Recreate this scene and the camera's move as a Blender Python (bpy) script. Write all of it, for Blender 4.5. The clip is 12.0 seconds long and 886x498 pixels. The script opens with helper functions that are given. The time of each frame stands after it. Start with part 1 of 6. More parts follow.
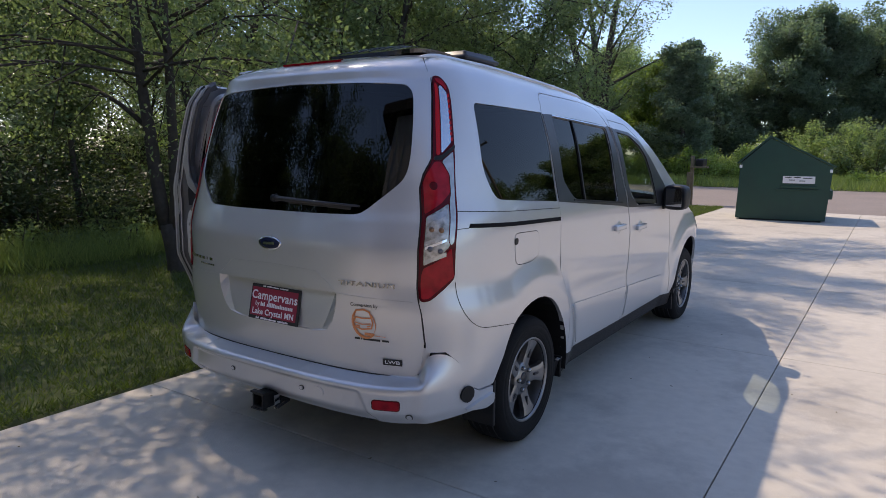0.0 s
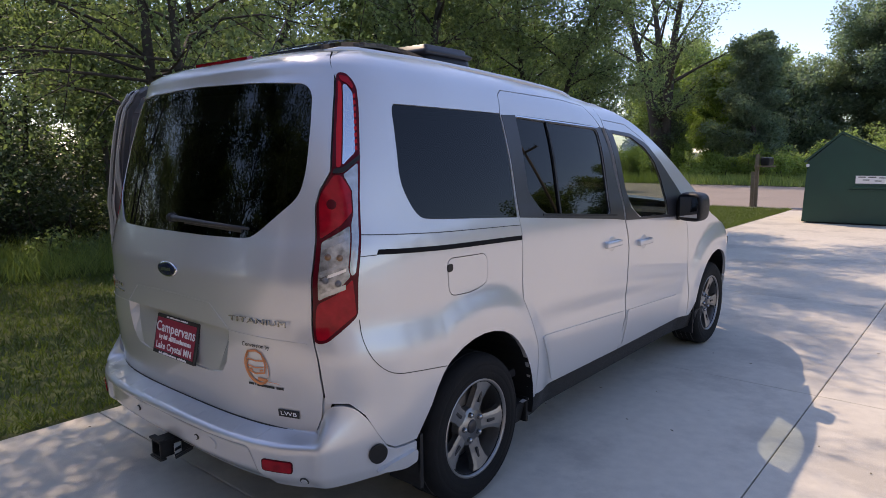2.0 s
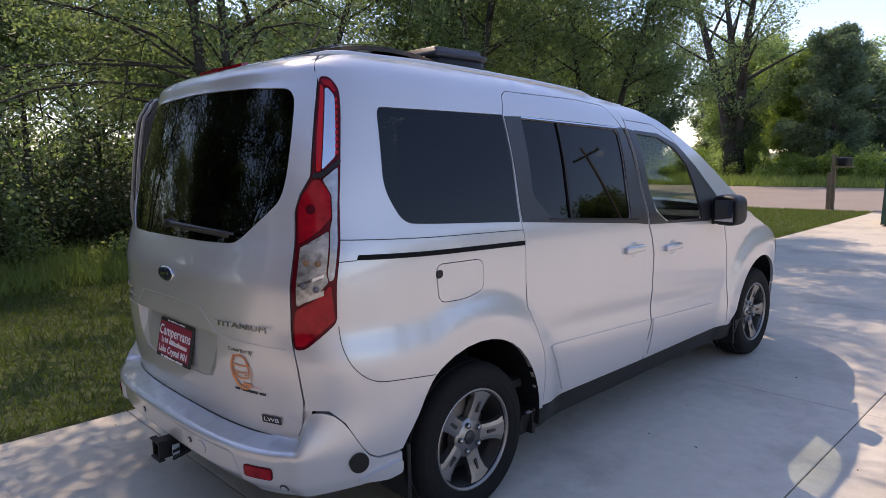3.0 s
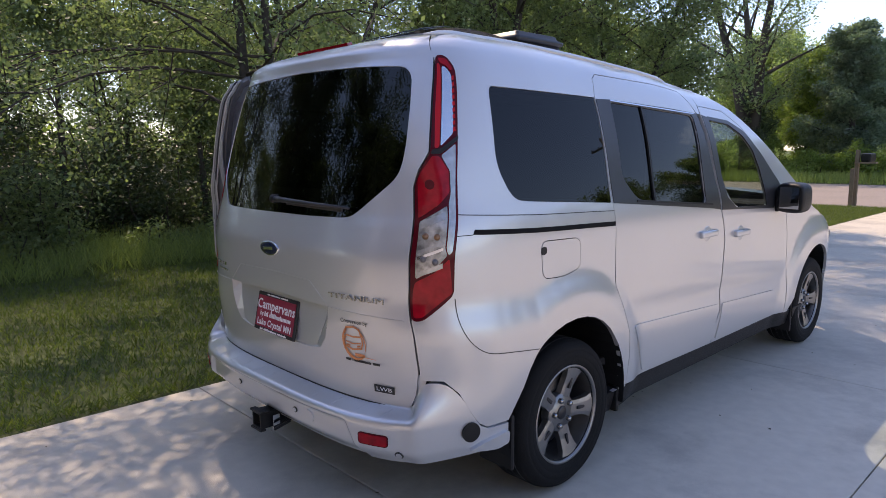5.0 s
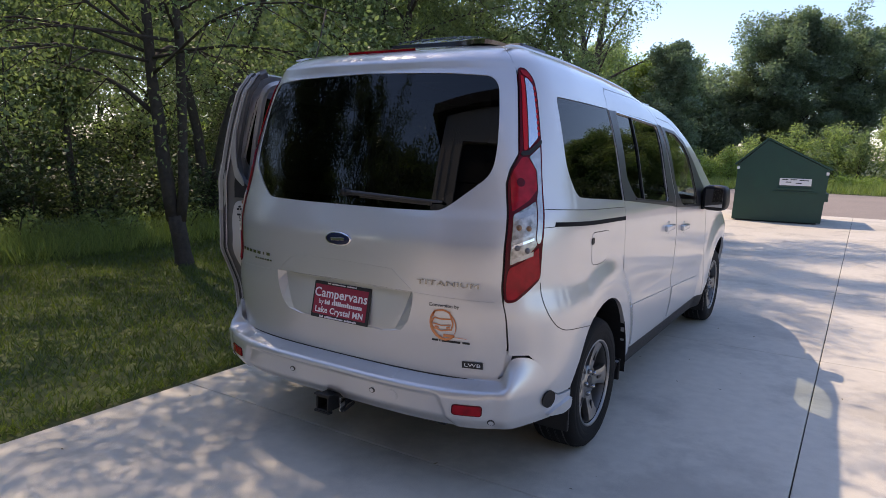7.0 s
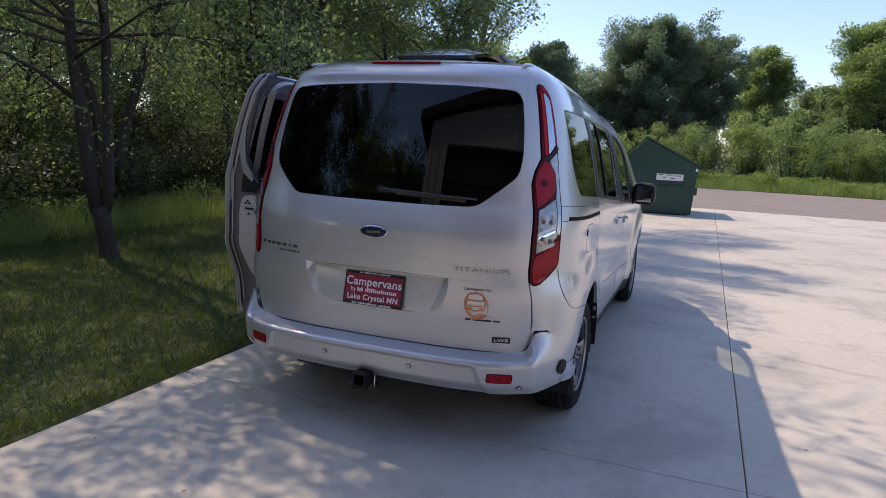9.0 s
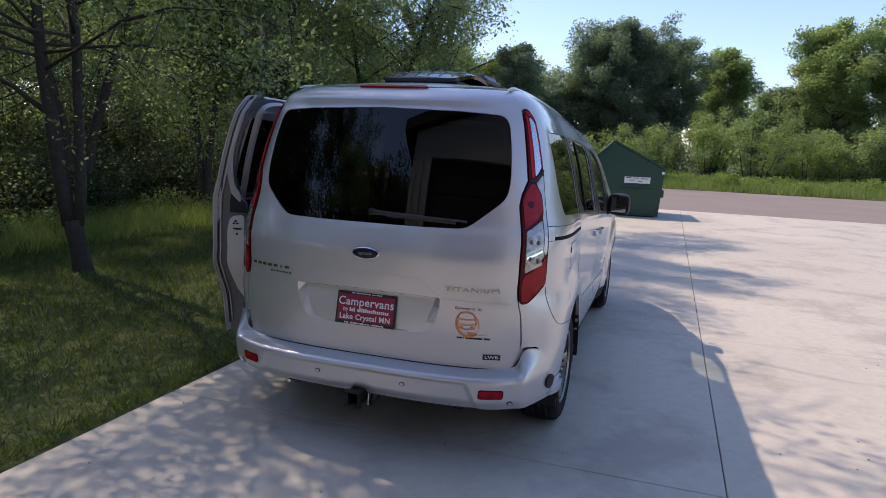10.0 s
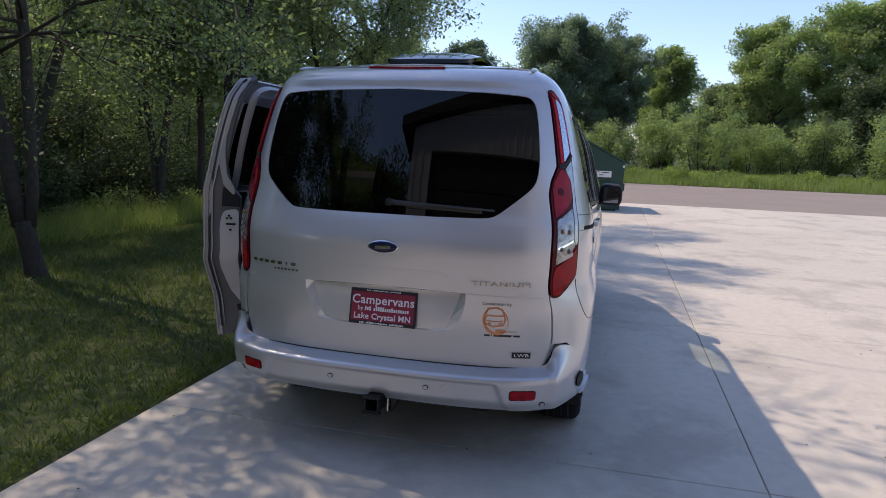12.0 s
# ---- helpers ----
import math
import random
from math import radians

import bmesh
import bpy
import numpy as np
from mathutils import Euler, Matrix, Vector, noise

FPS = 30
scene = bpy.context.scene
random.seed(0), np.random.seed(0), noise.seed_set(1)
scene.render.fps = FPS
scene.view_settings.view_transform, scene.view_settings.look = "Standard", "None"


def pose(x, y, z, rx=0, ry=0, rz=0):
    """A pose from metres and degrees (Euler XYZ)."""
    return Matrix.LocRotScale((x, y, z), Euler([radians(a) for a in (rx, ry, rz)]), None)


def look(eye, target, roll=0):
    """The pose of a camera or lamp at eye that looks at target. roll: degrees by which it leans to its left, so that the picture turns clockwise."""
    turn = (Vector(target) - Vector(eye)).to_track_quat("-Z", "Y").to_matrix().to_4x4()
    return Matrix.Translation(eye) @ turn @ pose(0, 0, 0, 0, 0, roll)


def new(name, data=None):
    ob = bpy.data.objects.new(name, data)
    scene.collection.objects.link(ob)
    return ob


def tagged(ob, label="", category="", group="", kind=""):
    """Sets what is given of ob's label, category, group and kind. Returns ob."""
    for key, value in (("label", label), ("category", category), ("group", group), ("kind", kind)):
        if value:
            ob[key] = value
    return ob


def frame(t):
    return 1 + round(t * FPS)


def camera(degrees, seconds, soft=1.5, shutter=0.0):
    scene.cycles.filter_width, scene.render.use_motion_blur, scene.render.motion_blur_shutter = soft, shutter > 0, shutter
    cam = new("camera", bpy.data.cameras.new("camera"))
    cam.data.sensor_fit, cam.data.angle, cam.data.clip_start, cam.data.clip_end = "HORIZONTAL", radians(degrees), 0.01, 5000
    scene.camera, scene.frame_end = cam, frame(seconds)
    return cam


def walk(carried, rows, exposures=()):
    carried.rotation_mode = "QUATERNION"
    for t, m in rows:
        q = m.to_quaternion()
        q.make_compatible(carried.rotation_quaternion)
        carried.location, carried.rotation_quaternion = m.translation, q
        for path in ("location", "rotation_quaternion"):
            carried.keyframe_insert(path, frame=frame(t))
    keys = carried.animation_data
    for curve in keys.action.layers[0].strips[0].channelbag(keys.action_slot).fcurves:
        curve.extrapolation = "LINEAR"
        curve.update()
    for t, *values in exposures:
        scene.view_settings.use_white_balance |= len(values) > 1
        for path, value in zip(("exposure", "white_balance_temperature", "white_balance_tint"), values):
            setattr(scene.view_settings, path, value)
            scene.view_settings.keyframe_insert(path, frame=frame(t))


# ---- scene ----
cam = camera(67.8, 12.0, soft=0.6)
PATH = [
    (0, (2.254, -2.771, 1.404), (1.144, -1.132, 1.114), 0.33),
    (0.5, (2.358, -2.624, 1.404), (1.187, -1.028, 1.118), 0.14),
    (1, (2.452, -2.457, 1.407), (1.244, -0.889, 1.117), -0.05),
    (1.5, (2.424, -2.244, 1.411), (1.199, -0.690, 1.120), -0.15),
    (2, (2.430, -2.050, 1.437), (1.159, -0.533, 1.150), -0.44),
    (2.5, (2.560, -1.853, 1.442), (1.192, -0.419, 1.171), -1.02),
    (2.7, (2.599, -1.808, 1.436), (1.205, -0.398, 1.167), -1.11),
    (4.3, (2.543, -1.842, 1.419), (1.060, -0.532, 1.129), -0.89),
    (4.5, (2.496, -1.908, 1.396), (1.012, -0.598, 1.114), -0.89),
    (5, (2.389, -2.118, 1.379), (0.955, -0.753, 1.089), -0.50),
    (5.5, (2.329, -2.384, 1.362), (0.979, -0.938, 1.066), -0.12),
    (6, (2.222, -2.574, 1.374), (0.947, -1.064, 1.072), 0.17),
    (6.5, (2.028, -2.739, 1.383), (0.864, -1.142, 1.080), 0.94),
    (8.5, (1.492, -3.403, 1.421), (0.698, -1.594, 1.107), 2.27),
    (9, (1.416, -3.542, 1.431), (0.699, -1.702, 1.112), 2.75),
    (9.5, (1.384, -3.622, 1.488), (0.723, -1.760, 1.177), 2.74),
    (10, (1.337, -3.643, 1.534), (0.710, -1.770, 1.220), 2.43),
    (10.5, (1.280, -3.619, 1.548), (0.692, -1.733, 1.232), 2.33),
    (11, (1.204, -3.600, 1.537), (0.652, -1.704, 1.222), 2.42),
    (11.5, (1.089, -3.599, 1.501), (0.579, -1.691, 1.189), 2.41),
    (12, (0.957, -3.534, 1.462), (0.476, -1.618, 1.147), 2.00),
]
EXPOSURES = [(0.0, 1.30, 7100, 21), (0.5, 1.42, 7200, 22), (2.5, 1.58, 7500, 25), (4.5, 1.80, 7600, 26), (5.5, 1.76, 7600, 25), (6.5, 1.69, 7450, 23), (8.5, 1.38, 7150, 23), (12.0, 1.32, 7050, 22)]
walk(cam, [(t, look(eye, target, roll)) for t, eye, target, roll in PATH], EXPOSURES)

# ---- light ----
world = bpy.data.worlds.new("sky")
scene.world = world
world.use_nodes = True
wn = world.node_tree.nodes
sky = wn.new("ShaderNodeTexSky")
sky.sky_type, sky.sun_disc = "NISHITA", False
sky.sun_elevation, sky.sun_rotation = radians(52.6), radians(-70.5)
sky.air_density, sky.dust_density, sky.ozone_density = 1.0, 0.45, 5.5
world.node_tree.links.new(sky.outputs[0], wn["Background"].inputs[0])
wn["Background"].inputs[1].default_value = 0.092
sun = new("sun", bpy.data.lights.new("sun", "SUN"))
sun.data.energy, sun.data.angle, sun.data.color = 1.36, radians(0.6), (1.0, 0.915, 0.75)
sun.matrix_world = look((-7.2, 2.55, 10), (0, 0, 0))

# ---- materials ----


def material(name, color, rough=0.6, metal=0.0, var=0.0, scale=8.0, bump=0.0, bump_scale=60.0, coat=0.0, var2=0.0, scale2=0.6, spec=0.5, tint=None, island=0.0, objvar=0.0, stain=0.0, placed=False):
    """A surface with grain at two scales, fine relief and, where asked, a tone of its own for each piece."""
    m = bpy.data.materials.new(name)
    m.use_nodes = True
    n, l = m.node_tree.nodes, m.node_tree.links
    p = n["Principled BSDF"]
    p.inputs["Roughness"].default_value, p.inputs["Metallic"].default_value = rough, metal
    p.inputs["Coat Weight"].default_value, p.inputs["Coat Roughness"].default_value = coat, 0.03
    p.inputs["Specular IOR Level"].default_value = spec
    co = n.new("ShaderNodeNewGeometry").outputs["Position"] if placed else n.new("ShaderNodeTexCoord").outputs["Object"]
    rgb = n.new("ShaderNodeRGB")
    rgb.outputs[0].default_value = (*color, 1)
    out = rgb.outputs[0]

    def vary(out, value, amount, dark):
        mix = n.new("ShaderNodeMix")
        mix.data_type, mix.blend_type = "RGBA", "MIX"
        ramp = n.new("ShaderNodeMapRange")
        ramp.inputs[1].default_value, ramp.inputs[2].default_value = 0.3, 0.7
        ramp.inputs[3].default_value, ramp.inputs[4].default_value = 0, amount
        l.new(value, ramp.inputs[0])
        l.new(ramp.outputs[0], mix.inputs[0])
        l.new(out, mix.inputs[6])
        mix.inputs[7].default_value = (*dark, 1)
        return mix.outputs[2]

    dark = tint or tuple(c * 0.45 for c in color)
    for amount, size in ((var, scale), (var2, scale2)):
        if amount:
            t = n.new("ShaderNodeTexNoise")
            t.inputs["Scale"].default_value, t.inputs["Detail"].default_value = size, 6
            l.new(co, t.inputs["Vector"])
            out = vary(out, t.outputs[0], amount, dark)
    if stain:
        t = n.new("ShaderNodeTexNoise")
        t.inputs["Scale"].default_value, t.inputs["Detail"].default_value, t.inputs["Roughness"].default_value = 1.1, 9, 0.68
        l.new(co, t.inputs["Vector"])
        edge = n.new("ShaderNodeMapRange")
        edge.inputs[1].default_value, edge.inputs[2].default_value = 0.50, 0.62
        edge.inputs[3].default_value, edge.inputs[4].default_value = 0.3, 0.7
        l.new(t.outputs[0], edge.inputs[0])
        out = vary(out, edge.outputs[0], stain, dark)
    if island:
        out = vary(out, n.new("ShaderNodeNewGeometry").outputs["Random Per Island"], island, dark)
    if objvar:
        out = vary(out, n.new("ShaderNodeObjectInfo").outputs["Random"], objvar, dark)
    l.new(out, p.inputs["Base Color"])
    if bump:
        t = n.new("ShaderNodeTexNoise")
        t.inputs["Scale"].default_value, t.inputs["Detail"].default_value = bump_scale, 5
        l.new(co, t.inputs["Vector"])
        b = n.new("ShaderNodeBump")
        b.inputs["Strength"].default_value, b.inputs["Distance"].default_value = bump, 0.01
        l.new(t.outputs[0], b.inputs["Height"])
        l.new(b.outputs[0], p.inputs["Normal"])
    return m


def leaf_material(name, color, dark, glow=0.35):
    """Foliage: each leaf with a tone of its own, light passing through."""
    m = bpy.data.materials.new(name)
    m.use_nodes = True
    n, l = m.node_tree.nodes, m.node_tree.links
    p = n["Principled BSDF"]
    p.inputs["Roughness"].default_value = 0.5
    p.inputs["Specular IOR Level"].default_value = 0.35
    ramp = n.new("ShaderNodeValToRGB")
    ramp.color_ramp.elements[0].color, ramp.color_ramp.elements[1].color = (*dark, 1), (*color, 1)
    l.new(n.new("ShaderNodeNewGeometry").outputs["Random Per Island"], ramp.inputs[0])
    l.new(ramp.outputs[0], p.inputs["Base Color"])
    t = n.new("ShaderNodeBsdfTranslucent")
    hue = n.new("ShaderNodeMix")
    hue.data_type, hue.blend_type = "RGBA", "MULTIPLY"
    hue.inputs[0].default_value = 1
    l.new(ramp.outputs[0], hue.inputs[6])
    hue.inputs[7].default_value = (1.25, 1.4, 0.75, 1)
    l.new(hue.outputs[2], t.inputs[0])
    mix = n.new("ShaderNodeMixShader")
    mix.inputs[0].default_value = glow
    l.new(p.outputs[0], mix.inputs[1])
    l.new(t.outputs[0], mix.inputs[2])
    l.new(mix.outputs[0], n["Material Output"].inputs[0])
    return m


def pane_material(name, tint, gloss=0.043):
    """A thin pane: tinted see-through, with the gloss of glass."""
    m = bpy.data.materials.new(name)
    m.use_nodes = True
    n, l = m.node_tree.nodes, m.node_tree.links
    clear, shine, mix, facing = (n.new("ShaderNode" + k) for k in ("BsdfTransparent", "BsdfGlossy", "MixShader", "LayerWeight"))
    clear.inputs[0].default_value = (*tint, 1)
    shine.inputs["Roughness"].default_value = 0.01
    facing.inputs[0].default_value = 0.5
    steep, rise = n.new("ShaderNodeMath"), n.new("ShaderNodeMath")
    steep.operation, rise.operation = "POWER", "MULTIPLY_ADD"
    steep.inputs[1].default_value = 5.0
    rise.inputs[1].default_value, rise.inputs[2].default_value = 1 - gloss, gloss
    l.new(facing.outputs["Facing"], steep.inputs[0])
    l.new(steep.outputs[0], rise.inputs[0])
    l.new(rise.outputs[0], mix.inputs[0])
    l.new(clear.outputs[0], mix.inputs[1])
    l.new(shine.outputs[0], mix.inputs[2])
    l.new(mix.outputs[0], n["Material Output"].inputs[0])
    return m


PAINT = material("silver_paint", (0.615, 0.62, 0.63), rough=0.34, metal=0.5, coat=1.0, var=0.06, scale=500, var2=0.05, scale2=2)
TRIM = material("black_plastic", (0.012, 0.012, 0.013), spec=0.35, rough=0.5, var=0.3, scale=30, bump=0.1, bump_scale=400)
GLOSS_BLACK = material("gloss_black", (0.008, 0.008, 0.009), rough=0.08, coat=0.6)
DARK_GREY = material("pillar_trim", (0.03, 0.03, 0.034), rough=0.35, var=0.2, scale=40)
RUBBER = material("tyre_rubber", (0.009, 0.009, 0.0095), spec=0.25, rough=0.8, var=0.4, scale=25, bump=0.2, bump_scale=150)
ALLOY = material("grey_alloy", (0.30, 0.295, 0.29), rough=0.36, metal=0.9, var=0.2, scale=30)
ALLOY_DARK = material("dark_alloy", (0.06, 0.06, 0.065), rough=0.4, metal=0.8, var=0.2, scale=20)
CHROME = material("chrome", (0.75, 0.75, 0.77), rough=0.08, metal=1.0)
STEEL = material("rotor_steel", (0.22, 0.21, 0.2), rough=0.45, metal=1.0, var=0.4, scale=30)
LENS_RED = material("red_lens", (0.42, 0.006, 0.016), rough=0.10, coat=0.12, spec=0.25, var=0.55, scale=28, tint=(0.10, 0.002, 0.005))
LENS_DEEP = material("deep_red_lens", (0.09, 0.004, 0.009), rough=0.15, spec=0.2)
LENS_BRIGHT = material("bright_red_lens", (0.50, 0.008, 0.012), rough=0.12, coat=0.15, spec=0.25)
LENS_CLEAR = material("clear_lens", (0.50, 0.50, 0.50), rough=0.16, metal=0.6, coat=1.0, var=0.6, scale=45, bump=0.12, bump_scale=90)
LENS_MIRROR = material("mirrored_lens", (0.72, 0.74, 0.78), rough=0.05, metal=0.9, coat=1.0)
AMBER = material("amber_bulb", (0.22, 0.11, 0.05), rough=0.3, coat=0.3)
BULB_GREY = material("grey_bulb", (0.14, 0.13, 0.13), rough=0.5)
BADGE_BLUE = material("badge_blue", (0.010, 0.016, 0.045), rough=0.2, spec=0.3)
BADGE_GREY = material("badge_grey", (0.34, 0.34, 0.34), rough=0.22, metal=1.0)
LENS_FROST = material("frosted_reflector", (0.50, 0.485, 0.46), rough=0.25, metal=0.5, var=0.9, scale=38, tint=(0.12, 0.11, 0.10), coat=0.6)
PLATE_RED = material("plate_red", (0.32, 0.022, 0.05), rough=0.45, var=0.15, scale=20)
WHITE_INK = material("white_ink", (0.8, 0.78, 0.78), rough=0.5)
BLACK_INK = material("black_ink", (0.02, 0.02, 0.02), rough=0.5)
ORANGE_INK = material("orange_ink", (0.75, 0.28, 0.11), rough=0.5)
CABIN = material("cabin_cloth", (0.02, 0.02, 0.022), rough=0.9, var=0.4, scale=30)
LINING = material("black_lining", (0.006, 0.006, 0.007), rough=0.8, spec=0.2, var=0.3, scale=30)
# Three greys for inner faces: dark, pale and mid.
INNER_DARK = material("inner_dark_grey", (0.14, 0.138, 0.14), rough=0.45, metal=0.3, var=0.2, scale=12)
INNER_LIGHT = material("inner_pale_grey", (0.52, 0.51, 0.50), rough=0.4, metal=0.2, coat=0.3, var=0.1, scale=12)
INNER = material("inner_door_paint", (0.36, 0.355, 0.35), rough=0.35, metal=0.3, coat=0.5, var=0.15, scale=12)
SEAL = material("seal_rubber", (0.04, 0.04, 0.04), rough=0.6)
TINTED = pane_material("tinted_glass", (0.03, 0.03, 0.032), 0.045)
CLEAR_GLASS = pane_material("clear_glass", (0.70, 0.76, 0.71), 0.05)
MIRROR = material("mirror_glass", (0.38, 0.39, 0.41), rough=0.02, metal=1.0)
CONCRETE = material("concrete", (0.66, 0.60, 0.50), rough=0.85, var=0.25, scale=14, bump=0.25, bump_scale=220, var2=0.22, scale2=0.45, tint=(0.36, 0.325, 0.275), objvar=0.12, stain=0.55, placed=True)
JOINT = material("joint_filler", (0.09, 0.085, 0.08), rough=0.95, var=0.4, scale=40)
ASPHALT = material("worn_asphalt", (0.34, 0.275, 0.23), rough=0.95, var=0.5, scale=30, bump=0.5, bump_scale=90, var2=0.35, scale2=0.5, tint=(0.17, 0.15, 0.135))
SOIL = material("lawn_soil", (0.07, 0.10, 0.028), rough=1.0, var=0.5, scale=9, bump=0.5, bump_scale=40, var2=0.4, scale2=0.5, tint=(0.05, 0.05, 0.02))
BARK = material("bark", (0.075, 0.062, 0.05), rough=0.95, var=0.6, scale=18, bump=1.0, bump_scale=26)
GREEN_STEEL = material("green_painted_steel", (0.012, 0.062, 0.040), rough=0.42, var=0.35, scale=5, bump=0.08, bump_scale=15, var2=0.35, scale2=1.5, tint=(0.014, 0.04, 0.03))
WOOD = material("weathered_wood", (0.26, 0.20, 0.13), rough=0.85, var=0.5, scale=20, bump=0.4, bump_scale=50)
SIDING = material("ribbed_siding", (0.62, 0.59, 0.55), rough=0.55, var=0.15, scale=3)
ROOFING = material("dark_roofing", (0.05, 0.045, 0.042), rough=0.8, var=0.4, scale=14)
LEAF = leaf_material("leaf_mid", (0.245, 0.305, 0.17), (0.125, 0.17, 0.098), 0.55)
LEAF_DARK = leaf_material("leaf_dark", (0.15, 0.195, 0.115), (0.07, 0.10, 0.062), 0.45)
# Distance haze is put into this paler, bluish leaf colour.
LEAF_HAZE = leaf_material("leaf_haze", (0.255, 0.315, 0.25), (0.135, 0.18, 0.15), 0.6)
# Brighter copy of the mid leaf, with sunlight put into its colour.
LEAF_SUNLIT = leaf_material("leaf_sunlit", (0.35, 0.42, 0.21), (0.20, 0.26, 0.135), 0.6)
# The wood's shade is put into this darker leaf colour for the undergrowth.
LEAF_SHADED = leaf_material("leaf_shaded", (0.085, 0.12, 0.062), (0.032, 0.05, 0.028), 0.35)
# Yellow-green raised in brightness; sunlight on bushes and weeds is partly coloured in.
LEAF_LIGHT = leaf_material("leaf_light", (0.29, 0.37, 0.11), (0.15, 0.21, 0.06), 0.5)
DRY_LEAF = leaf_material("dry_leaf", (0.16, 0.12, 0.07), (0.05, 0.04, 0.025), 0.2)
GRASS = leaf_material("grass_blade", (0.17, 0.215, 0.055), (0.06, 0.092, 0.024), 0.45)
GRASS_TALL = leaf_material("tall_grass", (0.34, 0.39, 0.14), (0.16, 0.22, 0.07), 0.45)

# ---- building blocks ----


def link_mesh(name, verts, faces, mat, parent=None, label="", smooth=True, normals=None):
    me = bpy.data.meshes.new(name)
    me.from_pydata([tuple(v) for v in verts], [], faces)
    if smooth:
        me.shade_smooth()
    if normals is not None:
        me.normals_split_custom_set(normals)
    me.materials.append(mat)
    ob = new(name, me)
    if parent:
        ob.parent = parent
    if label:
        ob["label"] = label
    return ob


def part(name, bm, mat, parent, label="", smooth=False):
    me = bpy.data.meshes.new(name)
    bm.to_mesh(me)
    bm.free()
    if smooth:
        me.shade_smooth()
    me.materials.append(mat)
    ob = new(name, me)
    ob.parent = parent
    if label:
        ob["label"] = label
    return ob


def box(bm, x0, y0, z0, x1, y1, z1, bevel=0.0, m=None):
    """Adds a box with rounded edges to bm."""
    made = bmesh.ops.create_cube(bm, size=1, matrix=Matrix.Translation(((x0 + x1) / 2, (y0 + y1) / 2, (z0 + z1) / 2)) @ Matrix.Diagonal((x1 - x0, y1 - y0, z1 - z0, 1)))
    vs = made["verts"]
    if bevel:
        es = list({e for v in vs for e in v.link_edges})
        out = bmesh.ops.bevel(bm, geom=es, offset=bevel, segments=2, affect="EDGES", profile=0.6)
        vs = list({v for f in out["faces"] for v in f.verts} | {v for v in vs if v.is_valid})
    if m is not None:
        bmesh.ops.transform(bm, matrix=m, verts=vs)
    return bm


def revolve(bm, profile, n, m=None, close=False):
    """Turns a list of (radius, height) about z."""
    rings = []
    for r, h in profile:
        rings.append([bm.verts.new((r * math.cos(2 * math.pi * i / n), r * math.sin(2 * math.pi * i / n), h)) for i in range(n)])
    for a, b in zip(rings, rings[1:]):
        for i in range(n):
            bm.faces.new((a[i], a[(i + 1) % n], b[(i + 1) % n], b[i]))
    if close:
        bm.faces.new(rings[0][::-1])
        bm.faces.new(rings[-1])
    if m is not None:
        bmesh.ops.transform(bm, matrix=m, verts=[v for r in rings for v in r])
    return bm


def tube(bm, pts, radii, n=8, cap=True):
    """A tapered tube along points."""
    rings = []
    pts = [Vector(p) for p in pts]
    for i, p in enumerate(pts):
        d = (pts[min(i + 1, len(pts) - 1)] - pts[max(i - 1, 0)]).normalized()
        a = d.cross(Vector((0.31, 0.87, 0.38))).normalized()
        b = d.cross(a)
        rings.append([bm.verts.new(p + (a * math.cos(2 * math.pi * k / n) + b * math.sin(2 * math.pi * k / n)) * radii[i]) for k in range(n)])
    for a, b in zip(rings, rings[1:]):
        for k in range(n):
            bm.faces.new((a[k], a[(k + 1) % n], b[(k + 1) % n], b[k]))
    if cap:
        bm.faces.new(rings[0][::-1])
        bm.faces.new(rings[-1])
    return bm


def thing(name, label, category, group="", at=(0, 0, 0)):
    ob = new(name)
    ob.location = at
    return tagged(ob, label, category, group)


# ---- ground, drive, road ----
def sheet(name, x0, y0, x1, y1, z, mat, label, nx=2, ny=2, wave=0.0):
    vs, fs = [], []
    for j in range(ny + 1):
        for i in range(nx + 1):
            x, y = x0 + (x1 - x0) * i / nx, y0 + (y1 - y0) * j / ny
            vs.append((x, y, z + wave * noise.noise(Vector((x * 0.3, y * 0.3, 0)))))
    for j in range(ny):
        for i in range(nx):
            a = j * (nx + 1) + i
            fs.append((a, a + 1, a + nx + 2, a + nx + 1))
    return tagged(link_mesh(name, vs, fs, mat), label, name, kind="structure")


ground = sheet("ground", -600, -600, 600, 900, -0.035, SOIL, "rough green ground reaching the horizon", 40, 40)
lawn = sheet("lawn", -14, -12, -1.377, 16.1, -0.010, SOIL, "shaded mown lawn", 30, 60, 0.02)
road = sheet("road", -60, 15.66, 60, 27.6, -0.018, ASPHALT, "worn light brown asphalt road", 30, 6)
pavement = sheet("pavement", -1.37, -12.0, 17.0, 15.65, -0.03, JOINT, "pale concrete driveway in large slabs")
YS = [-11.70, -8.92, -6.14, -3.36, -0.57, 2.23, 5.03, 7.83, 10.6, 13.2, 15.64]


def joint_x(i, y):
    """The lines between the slabs."""
    return -1.37 if i == 0 else 1.722 + (i - 1) * 3.05


